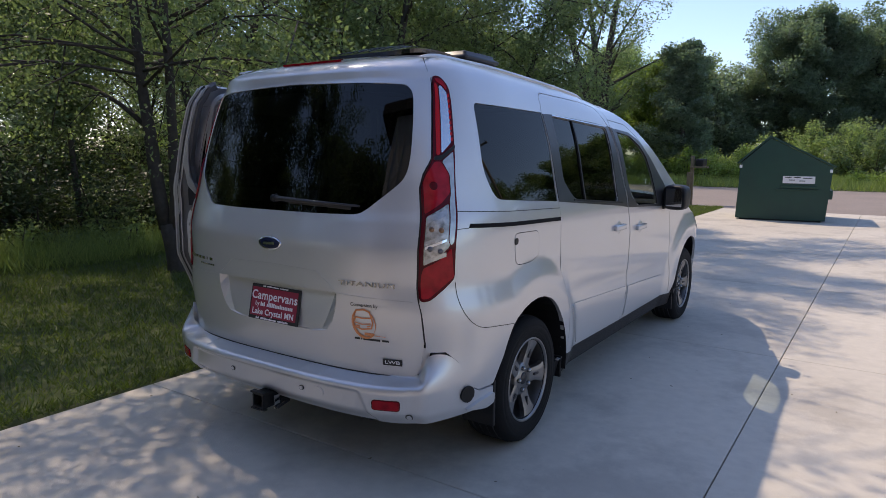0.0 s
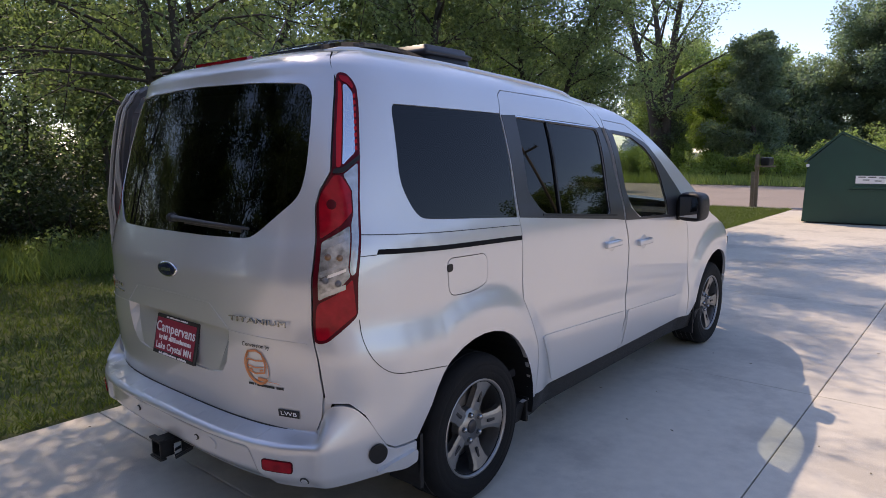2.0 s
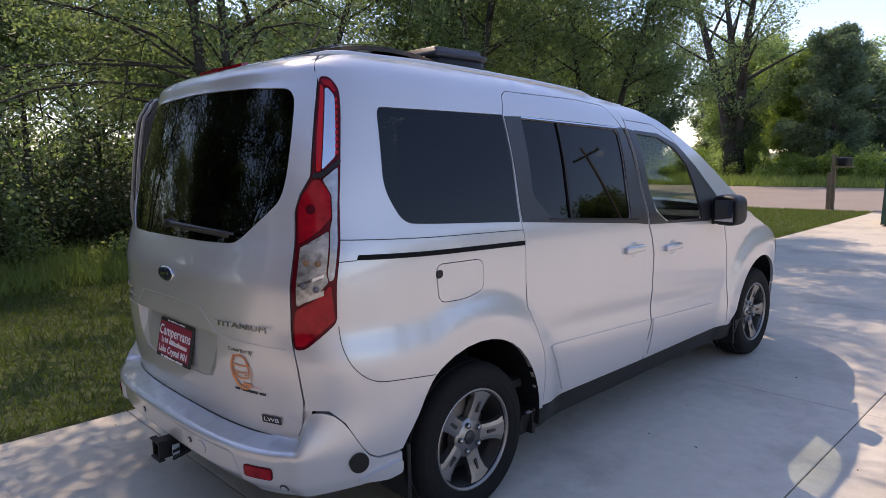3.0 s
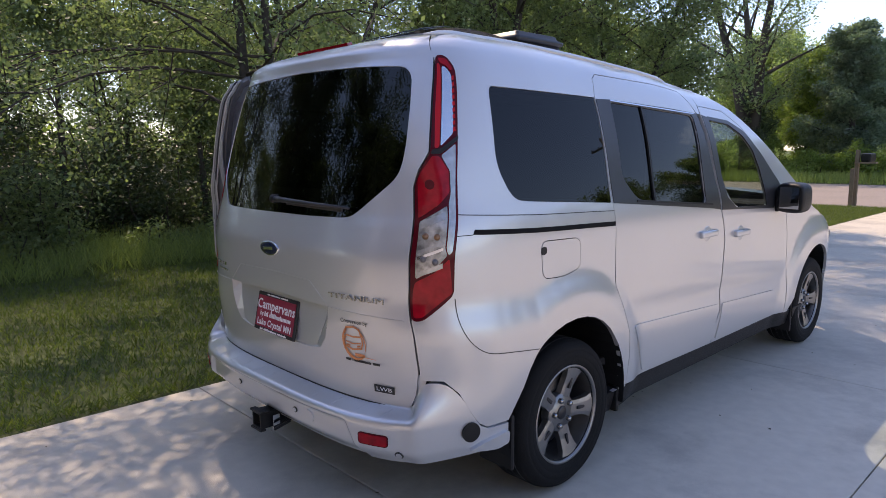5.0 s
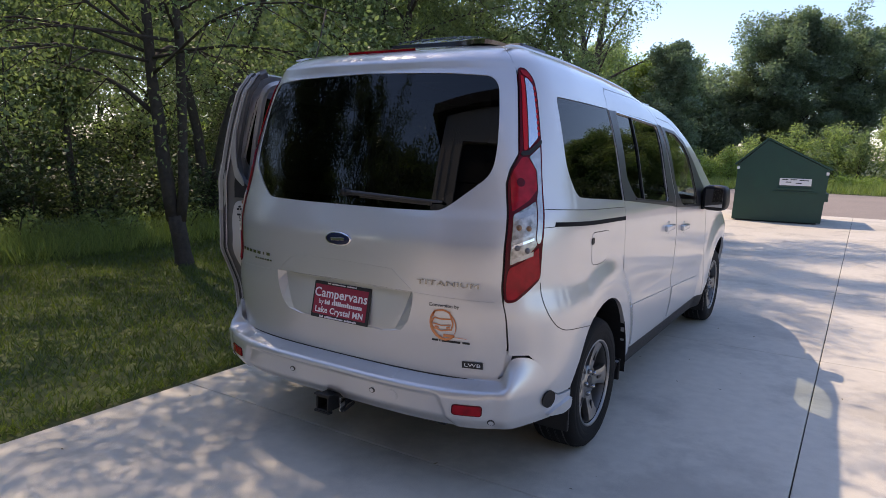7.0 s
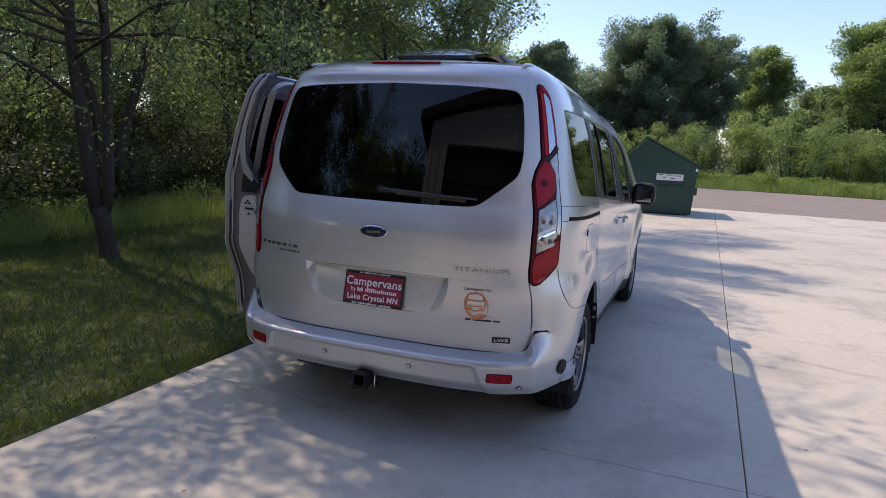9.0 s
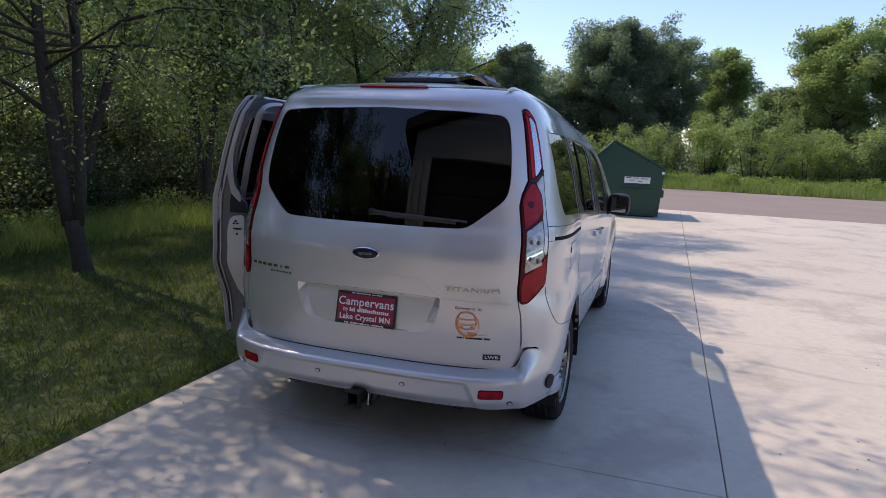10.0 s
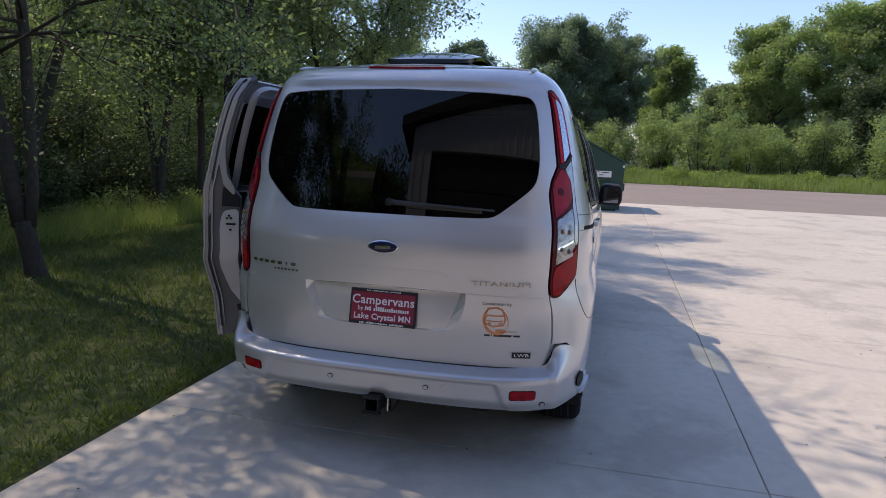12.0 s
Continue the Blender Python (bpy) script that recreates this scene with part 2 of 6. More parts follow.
for i in range(6):
    for j in range(len(YS) - 1):
        a, b, g = YS[j] + 0.003, YS[j + 1] - 0.003, 0.003
        low = [(joint_x(i, a) + g, a), (joint_x(i + 1, a) - g, a), (joint_x(i + 1, b) - g, b), (joint_x(i, b) + g, b)]
        cx, cy = sum(p[0] for p in low) / 4, sum(p[1] for p in low) / 4
        vs, fs = [], []
        for inset, z in ((0.0, -0.04), (0.0, -0.003), (0.004, 0.0)):
            vs += [(x - cx - math.copysign(inset, x - cx), y - cy - math.copysign(inset, y - cy), z) for x, y in low]
        for k in range(4):
            m = (k + 1) % 4
            fs += [(k, m, m + 4, k + 4), (k + 4, m + 4, m + 8, k + 8)]
        fs.append((8, 9, 10, 11))
        ob = link_mesh("slab", vs, fs, CONCRETE, pavement, smooth=False)
        ob.location = (cx, cy, 0)

# ---- dumpster and mailbox post ----


def dumpster():
    t = thing("dumpster", "dark green steel dumpster with a peaked lid, standing on the concrete", "dumpster")
    prof = [(-0.51, 0.0), (1.09, 0.0), (1.16, 1.04), (0.05, 1.60), (-0.47, 1.10)]
    y0, y1 = 11.75, 13.35
    bm = bmesh.new()
    a = [bm.verts.new((x, y0, z + 0.03)) for x, z in prof]
    b = [bm.verts.new((x, y1, z + 0.03)) for x, z in prof]
    bm.faces.new(a)
    bm.faces.new(b[::-1])
    for i in range(5):
        if i != 2 and i != 3:
            bm.faces.new((a[i], b[i], b[(i + 1) % 5], a[(i + 1) % 5])[::-1])
    bmesh.ops.recalc_face_normals(bm, faces=bm.faces)
    part("bin", bm, GREEN_STEEL, t)
    for (xa, za), (xb, zb) in (((1.20, 1.03), (0.04, 1.62)), ((0.06, 1.62), (-0.51, 1.09))):
        bm = bmesh.new()
        n = Vector((zb - za, 0, -(xb - xa))).normalized()
        if n.z < 0:
            n = -n
        vs = []
        for y in (y0 - 0.03, y1 + 0.03):
            for x, z in ((xa, za), (xb, zb)):
                for k in (0, 0.035):
                    vs.append(bm.verts.new(Vector((x, y, z + 0.03)) + n * k))
        for f in ((0, 1, 3, 2), (4, 6, 7, 5), (0, 4, 5, 1), (2, 3, 7, 6), (1, 5, 7, 3), (0, 2, 6, 4)):
            bm.faces.new([vs[i] for i in f])
        bmesh.ops.recalc_face_normals(bm, faces=bm.faces)
        part("lid", bm, GREEN_STEEL, t, "dark green lid")
    bm = bmesh.new()
    box(bm, 0.31, y0 - 0.012, 0.75, 0.87, y0 - 0.002, 0.89, 0.002)
    lab = part("label_plate", bm, WHITE_INK, t, "white sticker with dark print")
    for x0, x1, z in ((0.35, 0.46, 0.865), (0.50, 0.62, 0.865), (0.66, 0.82, 0.855), (0.42, 0.52, 0.815), (0.60, 0.70, 0.80)):
        bm = bmesh.new()
        box(bm, x0, y0 - 0.016, z - 0.008, x1, y0 - 0.011, z + 0.008)
        part("print_bar", bm, BLACK_INK, lab)
    for x, z in ((-0.46, 1.07), (1.13, 1.0)):
        bm = bmesh.new()
        box(bm, x - 0.025, y0 - 0.02, z - 0.03, x + 0.025, y0 - 0.002, z + 0.03, 0.004)
        part("marker", bm, WHITE_INK, t)
    for x0, x1, z0, z1 in ((0.28, 0.92, 0.66, 0.70), (0.2, 1.0, 0.62, 0.64)):
        bm = bmesh.new()
        box(bm, x0, y0 - 0.03, z0, x1, y0, z1, 0.006)
        part("rib", bm, GREEN_STEEL, t)
    bm = bmesh.new()
    box(bm, 1.10, y0 + 0.1, 0.45, 1.19, y1 - 0.1, 0.62, 0.02)
    part("fork_pocket", bm, GREEN_STEEL, t)
    bm = bmesh.new()
    box(bm, -0.44, y0 + 0.05, 0.0, 1.02, y0 + 0.15, 0.04, 0.005)
    part("skid", bm, TRIM, t)
    bm = bmesh.new()
    box(bm, -0.44, y1 - 0.15, 0.0, 1.02, y1 - 0.05, 0.04, 0.005)
    part("skid", bm, TRIM, t)

    pivot = Matrix.Translation((1.09, 11.75, 0))
    t.matrix_world = Matrix.Translation((1.17, 12.93, 0)) @ pose(0, 0, 0, 0, 0, 6.0) @ Matrix.Diagonal((1.07, 1.07, 1.07, 1)) @ pivot.inverted()


dumpster()


def mailbox(x, y):
    t = thing("mailbox_post", "weathered wooden post carrying a small grey mailbox, by the road", "mailbox")
    bm = bmesh.new()
    box(bm, x - 0.045, y - 0.045, -0.05, x + 0.045, y + 0.045, 1.35, 0.008)
    part("post", bm, WOOD, t)
    bm = bmesh.new()
    box(bm, x - 0.11, y - 0.12, -0.05, x - 0.02, y - 0.06, 0.90, 0.008)
    part("short_post", bm, WOOD, t)
    bm = bmesh.new()
    box(bm, x - 0.05, y - 0.10, 1.02, x + 0.42, y + 0.10, 1.06, 0.005)
    part("arm", bm, WOOD, t)
    bm = bmesh.new()
    box(bm, x + 0.08, y - 0.10, 1.06, x + 0.30, y + 0.42, 1.27, 0.05)
    part("mailbox", bm, TRIM, t, "dark mailbox")


mailbox(-2.42, 16.6)
# ---- the house behind the camera, seen only as a reflection ----


def house():
    """A low-pitched metal building with wide dark panels, its gable towards the drive."""
    t = thing("metal_sided_building", "low gabled building with ribbed siding and dark panels below the gable", "building")
    x0, x1, y0, y1, h, pitch = -1.30, 12.0, -18.0, -6.0, 4.30, 0.16
    xm, d0, d1, head = (x0 + x1) / 2, -0.70, 4.60, 3.86

    def eave(x):
        return h + pitch * (xm - x0 - abs(x - xm))

    for xa, xb, low in ((x0, d0, -0.05), (d0, d1, head), (d1, xm, -0.05), (xm, x1, -0.05)):
        bm = bmesh.new()
        ring_a = [bm.verts.new((x, y1, z)) for x, z in ((xa, low), (xb, low), (xb, eave(xb)), (xa, eave(xa)))]
        ring_b = [bm.verts.new((v.co.x, y1 - 0.16, v.co.z)) for v in ring_a]
        bm.faces.new(ring_a)
        bm.faces.new(ring_b[::-1])
        for i in range(4):
            bm.faces.new((ring_a[i], ring_b[i], ring_b[(i + 1) % 4], ring_a[(i + 1) % 4]))
        bmesh.ops.recalc_face_normals(bm, faces=bm.faces)
        part("wall", bm, SIDING, t)
    for xa, ya, xb, yb in ((x0, y0, x0 + 0.16, y1 - 0.165), (x1 - 0.16, y0, x1, y1 - 0.165), (x0 + 0.165, y0, x1 - 0.165, y0 + 0.16)):
        bm = bmesh.new()
        box(bm, xa, ya, -0.05, xb, yb, h)
        part("wall", bm, SIDING, t)
    for side in (-1, 1):
        bm = bmesh.new()
        edge = xm + side * (xm - x0 + 0.42)
        low = h - pitch * 0.42 + 0.03
        top = eave(xm) + 0.03
        vs = [bm.verts.new((x, y, z + k)) for k in (0.0, 0.17) for y in (y0 - 0.4, y1 + 0.14) for x, z in ((edge, low), (xm, top))]
        for f in ((0, 1, 3, 2), (4, 6, 7, 5), (0, 4, 5, 1), (2, 3, 7, 6), (0, 2, 6, 4), (1, 5, 7, 3)):
            bm.faces.new([vs[i] for i in f])
        bmesh.ops.recalc_face_normals(bm, faces=bm.faces)
        part("roof", bm, ROOFING, t)
    x = x0 + 0.1
    while x < x1:
        bm = bmesh.new()
        low = head + 0.06 if d0 - 0.05 < x < d1 + 0.05 else 0.0
        box(bm, x - 0.02, y1, low, x + 0.02, y1 + 0.025, eave(x) - 0.03, 0.004)
        part("rib", bm, SIDING, t)
        x += 0.23
    # Dark panels stand in for another roof that the rear window reflects.
    door = new("dark_infill")
    door.parent = t
    door["label"] = "dark brown panels standing in for a reflected roof"
    for k in range(6):
        bm = bmesh.new()
        box(bm, d0 + 0.01, y1 - 0.13, k * 0.64, d1 - 0.01, y1 - 0.08, k * 0.64 + 0.63, 0.012)
        part("door_section", bm, ROOFING, door)


house()


def utility_pole(x, y):
    t = thing("utility_pole", "tall wooden utility pole with a crossarm across the road", "pole")
    bm = bmesh.new()
    tube(bm, [(x, y, -0.1), (x, y, 6.5), (x, y, 13.4)], [0.13, 0.115, 0.095], 10)
    part("pole", bm, WOOD, t, "", True)
    bm = bmesh.new()
    box(bm, x - 1.2, y - 0.06, 12.5, x + 1.2, y + 0.06, 12.66, 0.01)
    part("crossarm", bm, WOOD, t)
    for dx in (-1.1, -0.5, 0.5, 1.1):
        bm = bmesh.new()
        tube(bm, [(x + dx, y, 12.66), (x + dx, y, 12.82)], [0.05, 0.03], 8)
        part("insulator", bm, TRIM, t)


utility_pole(20.2, 35.0)
# ---- the van: its skin as one surface, from which the panels are cut ----
SIDE = [(0.20, 0.835), (0.30, 0.860), (0.45, 0.876), (0.60, 0.884), (0.75, 0.888), (0.90, 0.889), (1.05, 0.886), (1.12, 0.878), (1.20, 0.858),
        (1.40, 0.812), (1.60, 0.752), (1.68, 0.718), (1.74, 0.68), (1.78, 0.635), (1.80, 0.59)]
REAR = [(0.30, -0.762), (0.50, -0.778), (0.70, -0.800), (0.90, -0.806), (1.00, -0.807), (1.10, -0.783), (1.16, -0.765), (1.30, -0.739), (1.50, -0.695), (1.65, -0.652), (1.69, -0.636), (1.735, -0.630), (1.765, -0.588), (1.788, -0.525), (1.80, -0.473)]
NOSE = [(0.20, 3.74), (0.35, 3.81), (0.55, 3.83), (0.70, 3.80), (0.80, 3.74), (0.95, 3.53), (1.05, 3.38)]
BACK, AHEAD, ROUND, REACH, REAR_AXLE, FRONT_AXLE = -0.22, 2.98, 3.3, 1.22, 0.025, 2.95
SIDE_END = REACH + AHEAD - BACK


def table(rows, v):
    """A smooth curve through rows of (key, value), with no overshoot."""
    if v <= rows[0][0]:
        return rows[0][1]
    if v >= rows[-1][0]:
        return rows[-1][1]
    i = next(k for k in range(len(rows) - 1) if v <= rows[k + 1][0])
    (x1, y1), (x2, y2) = rows[i], rows[i + 1]
    x0, y0 = rows[i - 1] if i else (2 * x1 - x2, 2 * y1 - y2)
    x3, y3 = rows[i + 2] if i + 2 < len(rows) else (2 * x2 - x1, 2 * y2 - y1)
    h, s = x2 - x1, y2 - y1
    t = (v - x1) / h
    m1, m2 = (y2 - y0) / (x2 - x0) * h, (y3 - y1) / (x3 - x1) * h
    m1 = 0 if m1 * s <= 0 else math.copysign(min(abs(m1), 3 * abs(s)), s)
    m2 = 0 if m2 * s <= 0 else math.copysign(min(abs(m2), 3 * abs(s)), s)
    return (2 * t**3 - 3 * t * t + 1) * y1 + (t**3 - 2 * t * t + t) * m1 + (3 * t * t - 2 * t**3) * y2 + (t**3 - t * t) * m2


def ease(a, b, v):
    t = min(max((v - a) / (b - a), 0), 1)
    return t * t * (3 - 2 * t)


def half_width(y, z):
    """Half of the van's width, with the flares over the wheels; the section sinks towards the front."""
    sink = table([(0.0, 0.0), (0.5, 0.018), (1.1, 0.053), (1.45, 0.09), (2.0, 0.11)], y)
    w = table(SIDE, z + sink * ease(1.40, 1.72, z)) - 0.022 * ease(-0.18, 0.45, y)
    for yc in (REAR_AXLE, FRONT_AXLE):
        w += 0.030 * ease(0.60, 0.46, math.hypot((y - yc) * 0.95, z - 0.32)) * ease(1.0, 0.84, z)
    ledge = 0.572 - 0.055 * (y - 0.52)
    w -= 0.008 * math.exp(-(((z - ledge - 0.075) / 0.055) ** 2)) * ease(0.35, 0.8, y) * ease(2.6, 2.1, y)
    return w


def haunch(u, z):
    """How far the lower rear corners swell beyond the tailgate."""
    return 0.05 * ease(0.60, 0.43, z) * ease(0.60, 0.68, u)


def body(u, z):
    """The skin: u runs from the middle of the rear round the corner, along the side and round the nose; minus is the left."""
    side, u = (-1 if u < 0 else 1), abs(u)
    if REACH < u < SIDE_END:
        y = BACK + u - REACH
        y += 0.03 * ease(BACK, 0.25, y)
        return Vector((side * half_width(y, z), y, z))
    if u <= REACH:
        a, y0, depth, n = u / REACH * math.pi / 2, BACK, table(REAR, z) - haunch(u, z) - BACK, ROUND
    else:
        a, y0, depth, n = max(math.pi / 2 - (u - SIDE_END) / 1.3 * math.pi / 2, 0), AHEAD, table(NOSE, z) - AHEAD, 2.3
    s, c = math.sin(a), math.cos(a)
    r = 1 / (abs(s) ** n + abs(c) ** n) ** (1 / n)
    return Vector((side * half_width(y0, z) * r * s, y0 + depth * r * c, z))


def flat_rear(u, z):
    """The gentle bow of the rear window's glass."""
    x = body(u, z).x
    return Vector((x, table([(1.10, -0.783), (1.40, -0.718), (1.70, -0.648)], z) + 0.17 * x * x, z))


def flat_side(u, z):
    """The gentle bow of the side windows' glass."""
    t = z - 1.2
    return Vector((math.copysign(0.86 - 0.24 * t - 0.06 * t * t - 0.004 * (abs(u) - 2) ** 2, u), BACK + abs(u) - REACH, z))


def bumper_skin(u, z):
    """The rear bumper: a loading ledge behind a rounded edge, an upright face and corners that rise to the lamps."""
    side, u = (-1 if u < 0 else 1), abs(u)
    corner = ease(0.565, 0.66, u)
    ledge = 0.92 * min(max((0.474 - z) / 0.020, 0), 1) + 0.08 * (1 - ease(0.425, 0.458, z))
    out = 0.104 * (ledge * (1 - corner) + (1 - ease(0.43, 0.60, z)) * corner) * ease(0.80, 0.60, u)
    out -= 0.012 * ease(0.468, 0.482, z) * (1 - corner)
    out -= 0.05 * ease(0.35, 0.28, z)
    out -= 0.016 * ease(0.438, 0.420, z) * ease(0.442 - (z - 0.42) * 0.35, 0.415 - (z - 0.42) * 0.35, u)
    if u > REACH:
        p = body(u, z)
        return Vector((side * (p.x + 0.006), p.y, z))
    a = u / REACH * math.pi / 2
    s, c = math.sin(a), math.cos(a)
    n = 3.5
    r = 1 / (abs(s) ** n + abs(c) ** n) ** (1 / n)
    return Vector((side * (half_width(BACK, z) + 0.006) * r * s, BACK + (table(REAR, z) - out - haunch(u, z) - BACK) * r * c, z))


def normal_at(fn, u, z, sign):
    e = 0.004
    n = (fn(u + e, z) - fn(u - e, z)).cross(fn(u, z + e) - fn(u, z - e))
    return n.normalized() * sign


def inside(poly, x, y):
    hit = False
    for (x0, y0), (x1, y1) in zip(poly, poly[1:] + poly[:1]):
        if (y0 > y) != (y1 > y) and x < (x1 - x0) * (y - y0) / (y1 - y0) + x0:
            hit = not hit
    return hit


def rounded(pts, r, n=5):
    """A polygon with rounded corners; r is one radius, or one for each corner."""
    out = []
    for i, p in enumerate(pts):
        ri = r[i] if isinstance(r, (list, tuple)) else r
        a, b, c = Vector(pts[i - 1]), Vector(p), Vector(pts[(i + 1) % len(pts)])
        d0, d1 = min(ri, (a - b).length * 0.48), min(ri, (c - b).length * 0.48)
        if ri < 1e-4:
            out.append(tuple(b))
            continue
        p0, p1 = b + (a - b).normalized() * d0, b + (c - b).normalized() * d1
        for k in range(n + 1):
            t = k / n
            out.append(tuple(p0 * (1 - t) ** 2 + b * 2 * t * (1 - t) + p1 * t * t))
    return out


def refine(poly, step):
    out = []
    for a, b in zip(poly, poly[1:] + poly[:1]):
        k = max(1, int(math.hypot(b[0] - a[0], b[1] - a[1]) / step))
        out += [(a[0] + (b[0] - a[0]) * i / k, a[1] + (b[1] - a[1]) * i / k) for i in range(k)]
    return out


def grow(poly, d):
    """Moves a polygon's outline out by d."""
    area = sum(a[0] * b[1] - b[0] * a[1] for a, b in zip(poly, poly[1:] + poly[:1]))
    out = []
    for i, p in enumerate(poly):
        a, b = Vector(poly[i - 1]), Vector(poly[(i + 1) % len(poly)])
        t = (b - a).normalized()
        nrm = Vector((t.y, -t.x)) * (1 if area > 0 else -1)
        out.append((p[0] + nrm.x * d, p[1] + nrm.y * d))
    return out


from mathutils.geometry import delaunay_2d_cdt


def skin(name, outline, mat, parent, label="", holes=(), fn=None, off=0.0, rim=0.018, step=0.035, flip=1, gap=0.0, move=None, bow=None):
    """A panel cut from a surface: outline and holes lie in its (u, z); off sets it out or in; rim is the depth of its turned-in edges.
    flip -1 mirrors it to the left side."""
    fn = fn or body
    outline = grow(outline, -gap) if gap else list(outline)
    loops = [refine(outline, step)] + [refine(list(h), step) for h in holes]
    pts, edges = [], []
    for lp in loops:
        k = len(pts)
        pts += lp
        edges += [(k + i, k + (i + 1) % len(lp)) for i in range(len(lp))]
    us, zs = [p[0] for p in outline], [p[1] for p in outline]
    border = np.array(pts)
    u = min(us) + step * 0.5
    while u < max(us):
        z = min(zs) + step * 0.5
        while z < max(zs):
            if inside(outline, u, z) and not any(inside(h, u, z) for h in loops[1:]):
                if ((border - (u, z)) ** 2).sum(1).min() > (0.45 * step) ** 2:
                    pts.append((u, z))
            z += step
        u += step
    vs, es, fs, *_ = delaunay_2d_cdt([Vector(p) for p in pts], edges, [], 0, 1e-5)
    keep = []
    for f in fs:
        cu, cz = sum(vs[i].x for i in f) / 3, sum(vs[i].y for i in f) / 3
        if inside(loops[0], cu, cz) and not any(inside(h, cu, cz) for h in loops[1:]):
            keep.append(tuple(f))
    sign = 1
    v0 = vs[keep[0][0]]
    # outward is away from the van's middle
    n0 = normal_at(fn, v0.x, v0.y, 1)
    p0 = fn(v0.x, v0.y)
    if n0.dot(p0 - Vector((0, min(max(p0.y, 0.6), 2.6), min(p0.z, 1.3) if p0.z < 1.75 else 0.9))) < 0:
        sign = -1
    verts, norms = [], []
    for v in vs:
        n = normal_at(fn, v.x, v.y, sign)
        if bow:
            m = normal_at(bow, v.x, v.y, 1)
            n = m if m.dot(n) > 0 else -m
        o = off(v.x, v.y) if callable(off) else off
        verts.append(fn(v.x, v.y) + n * o)
        norms.append(n)
    count = {}
    faces, loopn = [], []
    for f in keep:
        a, b, c = (verts[i] for i in f)
        if (b - a).cross(c - a).dot(norms[f[0]]) < 0:
            f = f[::-1]
        faces.append(f)
        loopn += [norms[i] for i in f]
        for e in ((f[0], f[1]), (f[1], f[2]), (f[2], f[0])):
            count[e] = count.get(e, 0) + 1
    if callable(off):
        loopn = None
    if rim:
        for a, b in [e for e in count if (e[1], e[0]) not in count]:
            k = len(verts)
            verts += [verts[a], verts[b], verts[b] - norms[b] * rim, verts[a] - norms[a] * rim]
            f = (k + 1, k, k + 3, k + 2)
            n = (verts[f[1]] - verts[f[0]]).cross(verts[f[2]] - verts[f[0]]).normalized()
            faces.append(f)
            if loopn is not None:
                loopn += [n] * 4
    if flip < 0:
        verts = [Vector((-v.x, v.y, v.z)) for v in verts]
        faces = [f[::-1] for f in faces]
        if loopn is not None:
            out, k = [], 0
            for f in faces:
                out += [Vector((-n.x, n.y, n.z)) for n in loopn[k:k + len(f)]][::-1]
                k += len(f)
            loopn = out
    if move:
        verts = [v + Vector(move) for v in verts]
    return link_mesh(name, verts, faces, mat, parent, label, True, loopn)


def Y(y):
    """The skin's u at a place y along the side."""
    return y - BACK + REACH


van = thing("minivan", "silver passenger minivan on a concrete drive, one sliding door open", "van", at=(0, 0, 0.015))

GAP = 0.0025
QUARTER_GLASS = rounded([(1.035, 1.597), (1.782, 1.592), (1.748, 1.148), (1.09, 1.196), (1.0, 1.32)], [0.035, 0.004, 0.004, 0.06, 0.06])
FLAP = rounded([(1.252, 1.036), (1.499, 1.026), (1.499, 0.905), (1.40, 0.882), (1.262, 0.889)], [0.04, 0.04, 0.03, 0.06, 0.04])
LAMP = [(0.735, 1.700), (0.785, 1.700), (0.826, 1.655), (0.822, 1.58), (0.805, 1.45), (0.786, 1.291), (0.772, 1.08), (0.764, 0.886), (0.719, 0.848), (0.648, 0.797), (0.612, 0.795),
        (0.618, 0.917), (0.622, 1.10), (0.626, 1.25), (0.644, 1.302), (0.684, 1.363), (0.690, 1.42), (0.712, 1.58)]
GATE_EDGE = [(0.729, 1.700), (0.7065, 1.58), (0.685, 1.42), (0.680, 1.366), (0.640, 1.305), (0.622, 1.25), (0.618, 1.10), (0.614, 0.917), (0.608, 0.80), (0.612, 0.717), (0.619, 0.62),
             (0.607, 0.53), (0.585, 0.475), (0.56, 0.468)]
GATE_TOP = 1.788
REAR_GLASS_HALF = [(0.0, 1.686), (0.40, 1.676), (0.60, 1.664), (0.625, 1.63), (0.615, 1.52), (0.595, 1.38), (0.580, 1.315), (0.560, 1.275), (0.415, 1.150), (0.385, 1.136), (0.20, 1.132), (0.0, 1.132)]
LAMP = rounded(LAMP, 0.022)
RECESS_HALF = [(0.0, 0.815), (0.315, 0.809), (0.308, 0.76), (0.288, 0.68), (0.262, 0.640), (0.20, 0.626), (0.0, 0.624)]


def both(half):
    """A closed outline from its right half, listed from the middle at the top to the middle at the bottom."""
    return [(u, z) for u, z in half] + [(-u, z) for u, z in half[-2:0:-1]]


def strip(line, w, r=0.06):
    """A narrow band of width w along a line whose corners are rounded."""
    pts = [Vector(line[0])]
    for a, b, c in zip(line, line[1:], line[2:]):
        a, b, c = Vector(a), Vector(b), Vector(c)
        d0, d1 = min(r, (a - b).length * 0.48), min(r, (c - b).length * 0.48)
        p0, p1 = b + (a - b).normalized() * d0, b + (c - b).normalized() * d1
        pts += [p0 * (1 - t) ** 2 + b * 2 * t * (1 - t) + p1 * t * t for t in (0, 0.25, 0.5, 0.75, 1)]
    pts.append(Vector(line[-1]))
    left, right = [], []
    for i, p in enumerate(pts):
        t = (pts[min(i + 1, len(pts) - 1)] - pts[max(i - 1, 0)]).normalized() * w * 0.5
        left.append((p.x - t.y, p.y + t.x))
        right.append((p.x + t.y, p.y - t.x))
    return left + right[::-1]


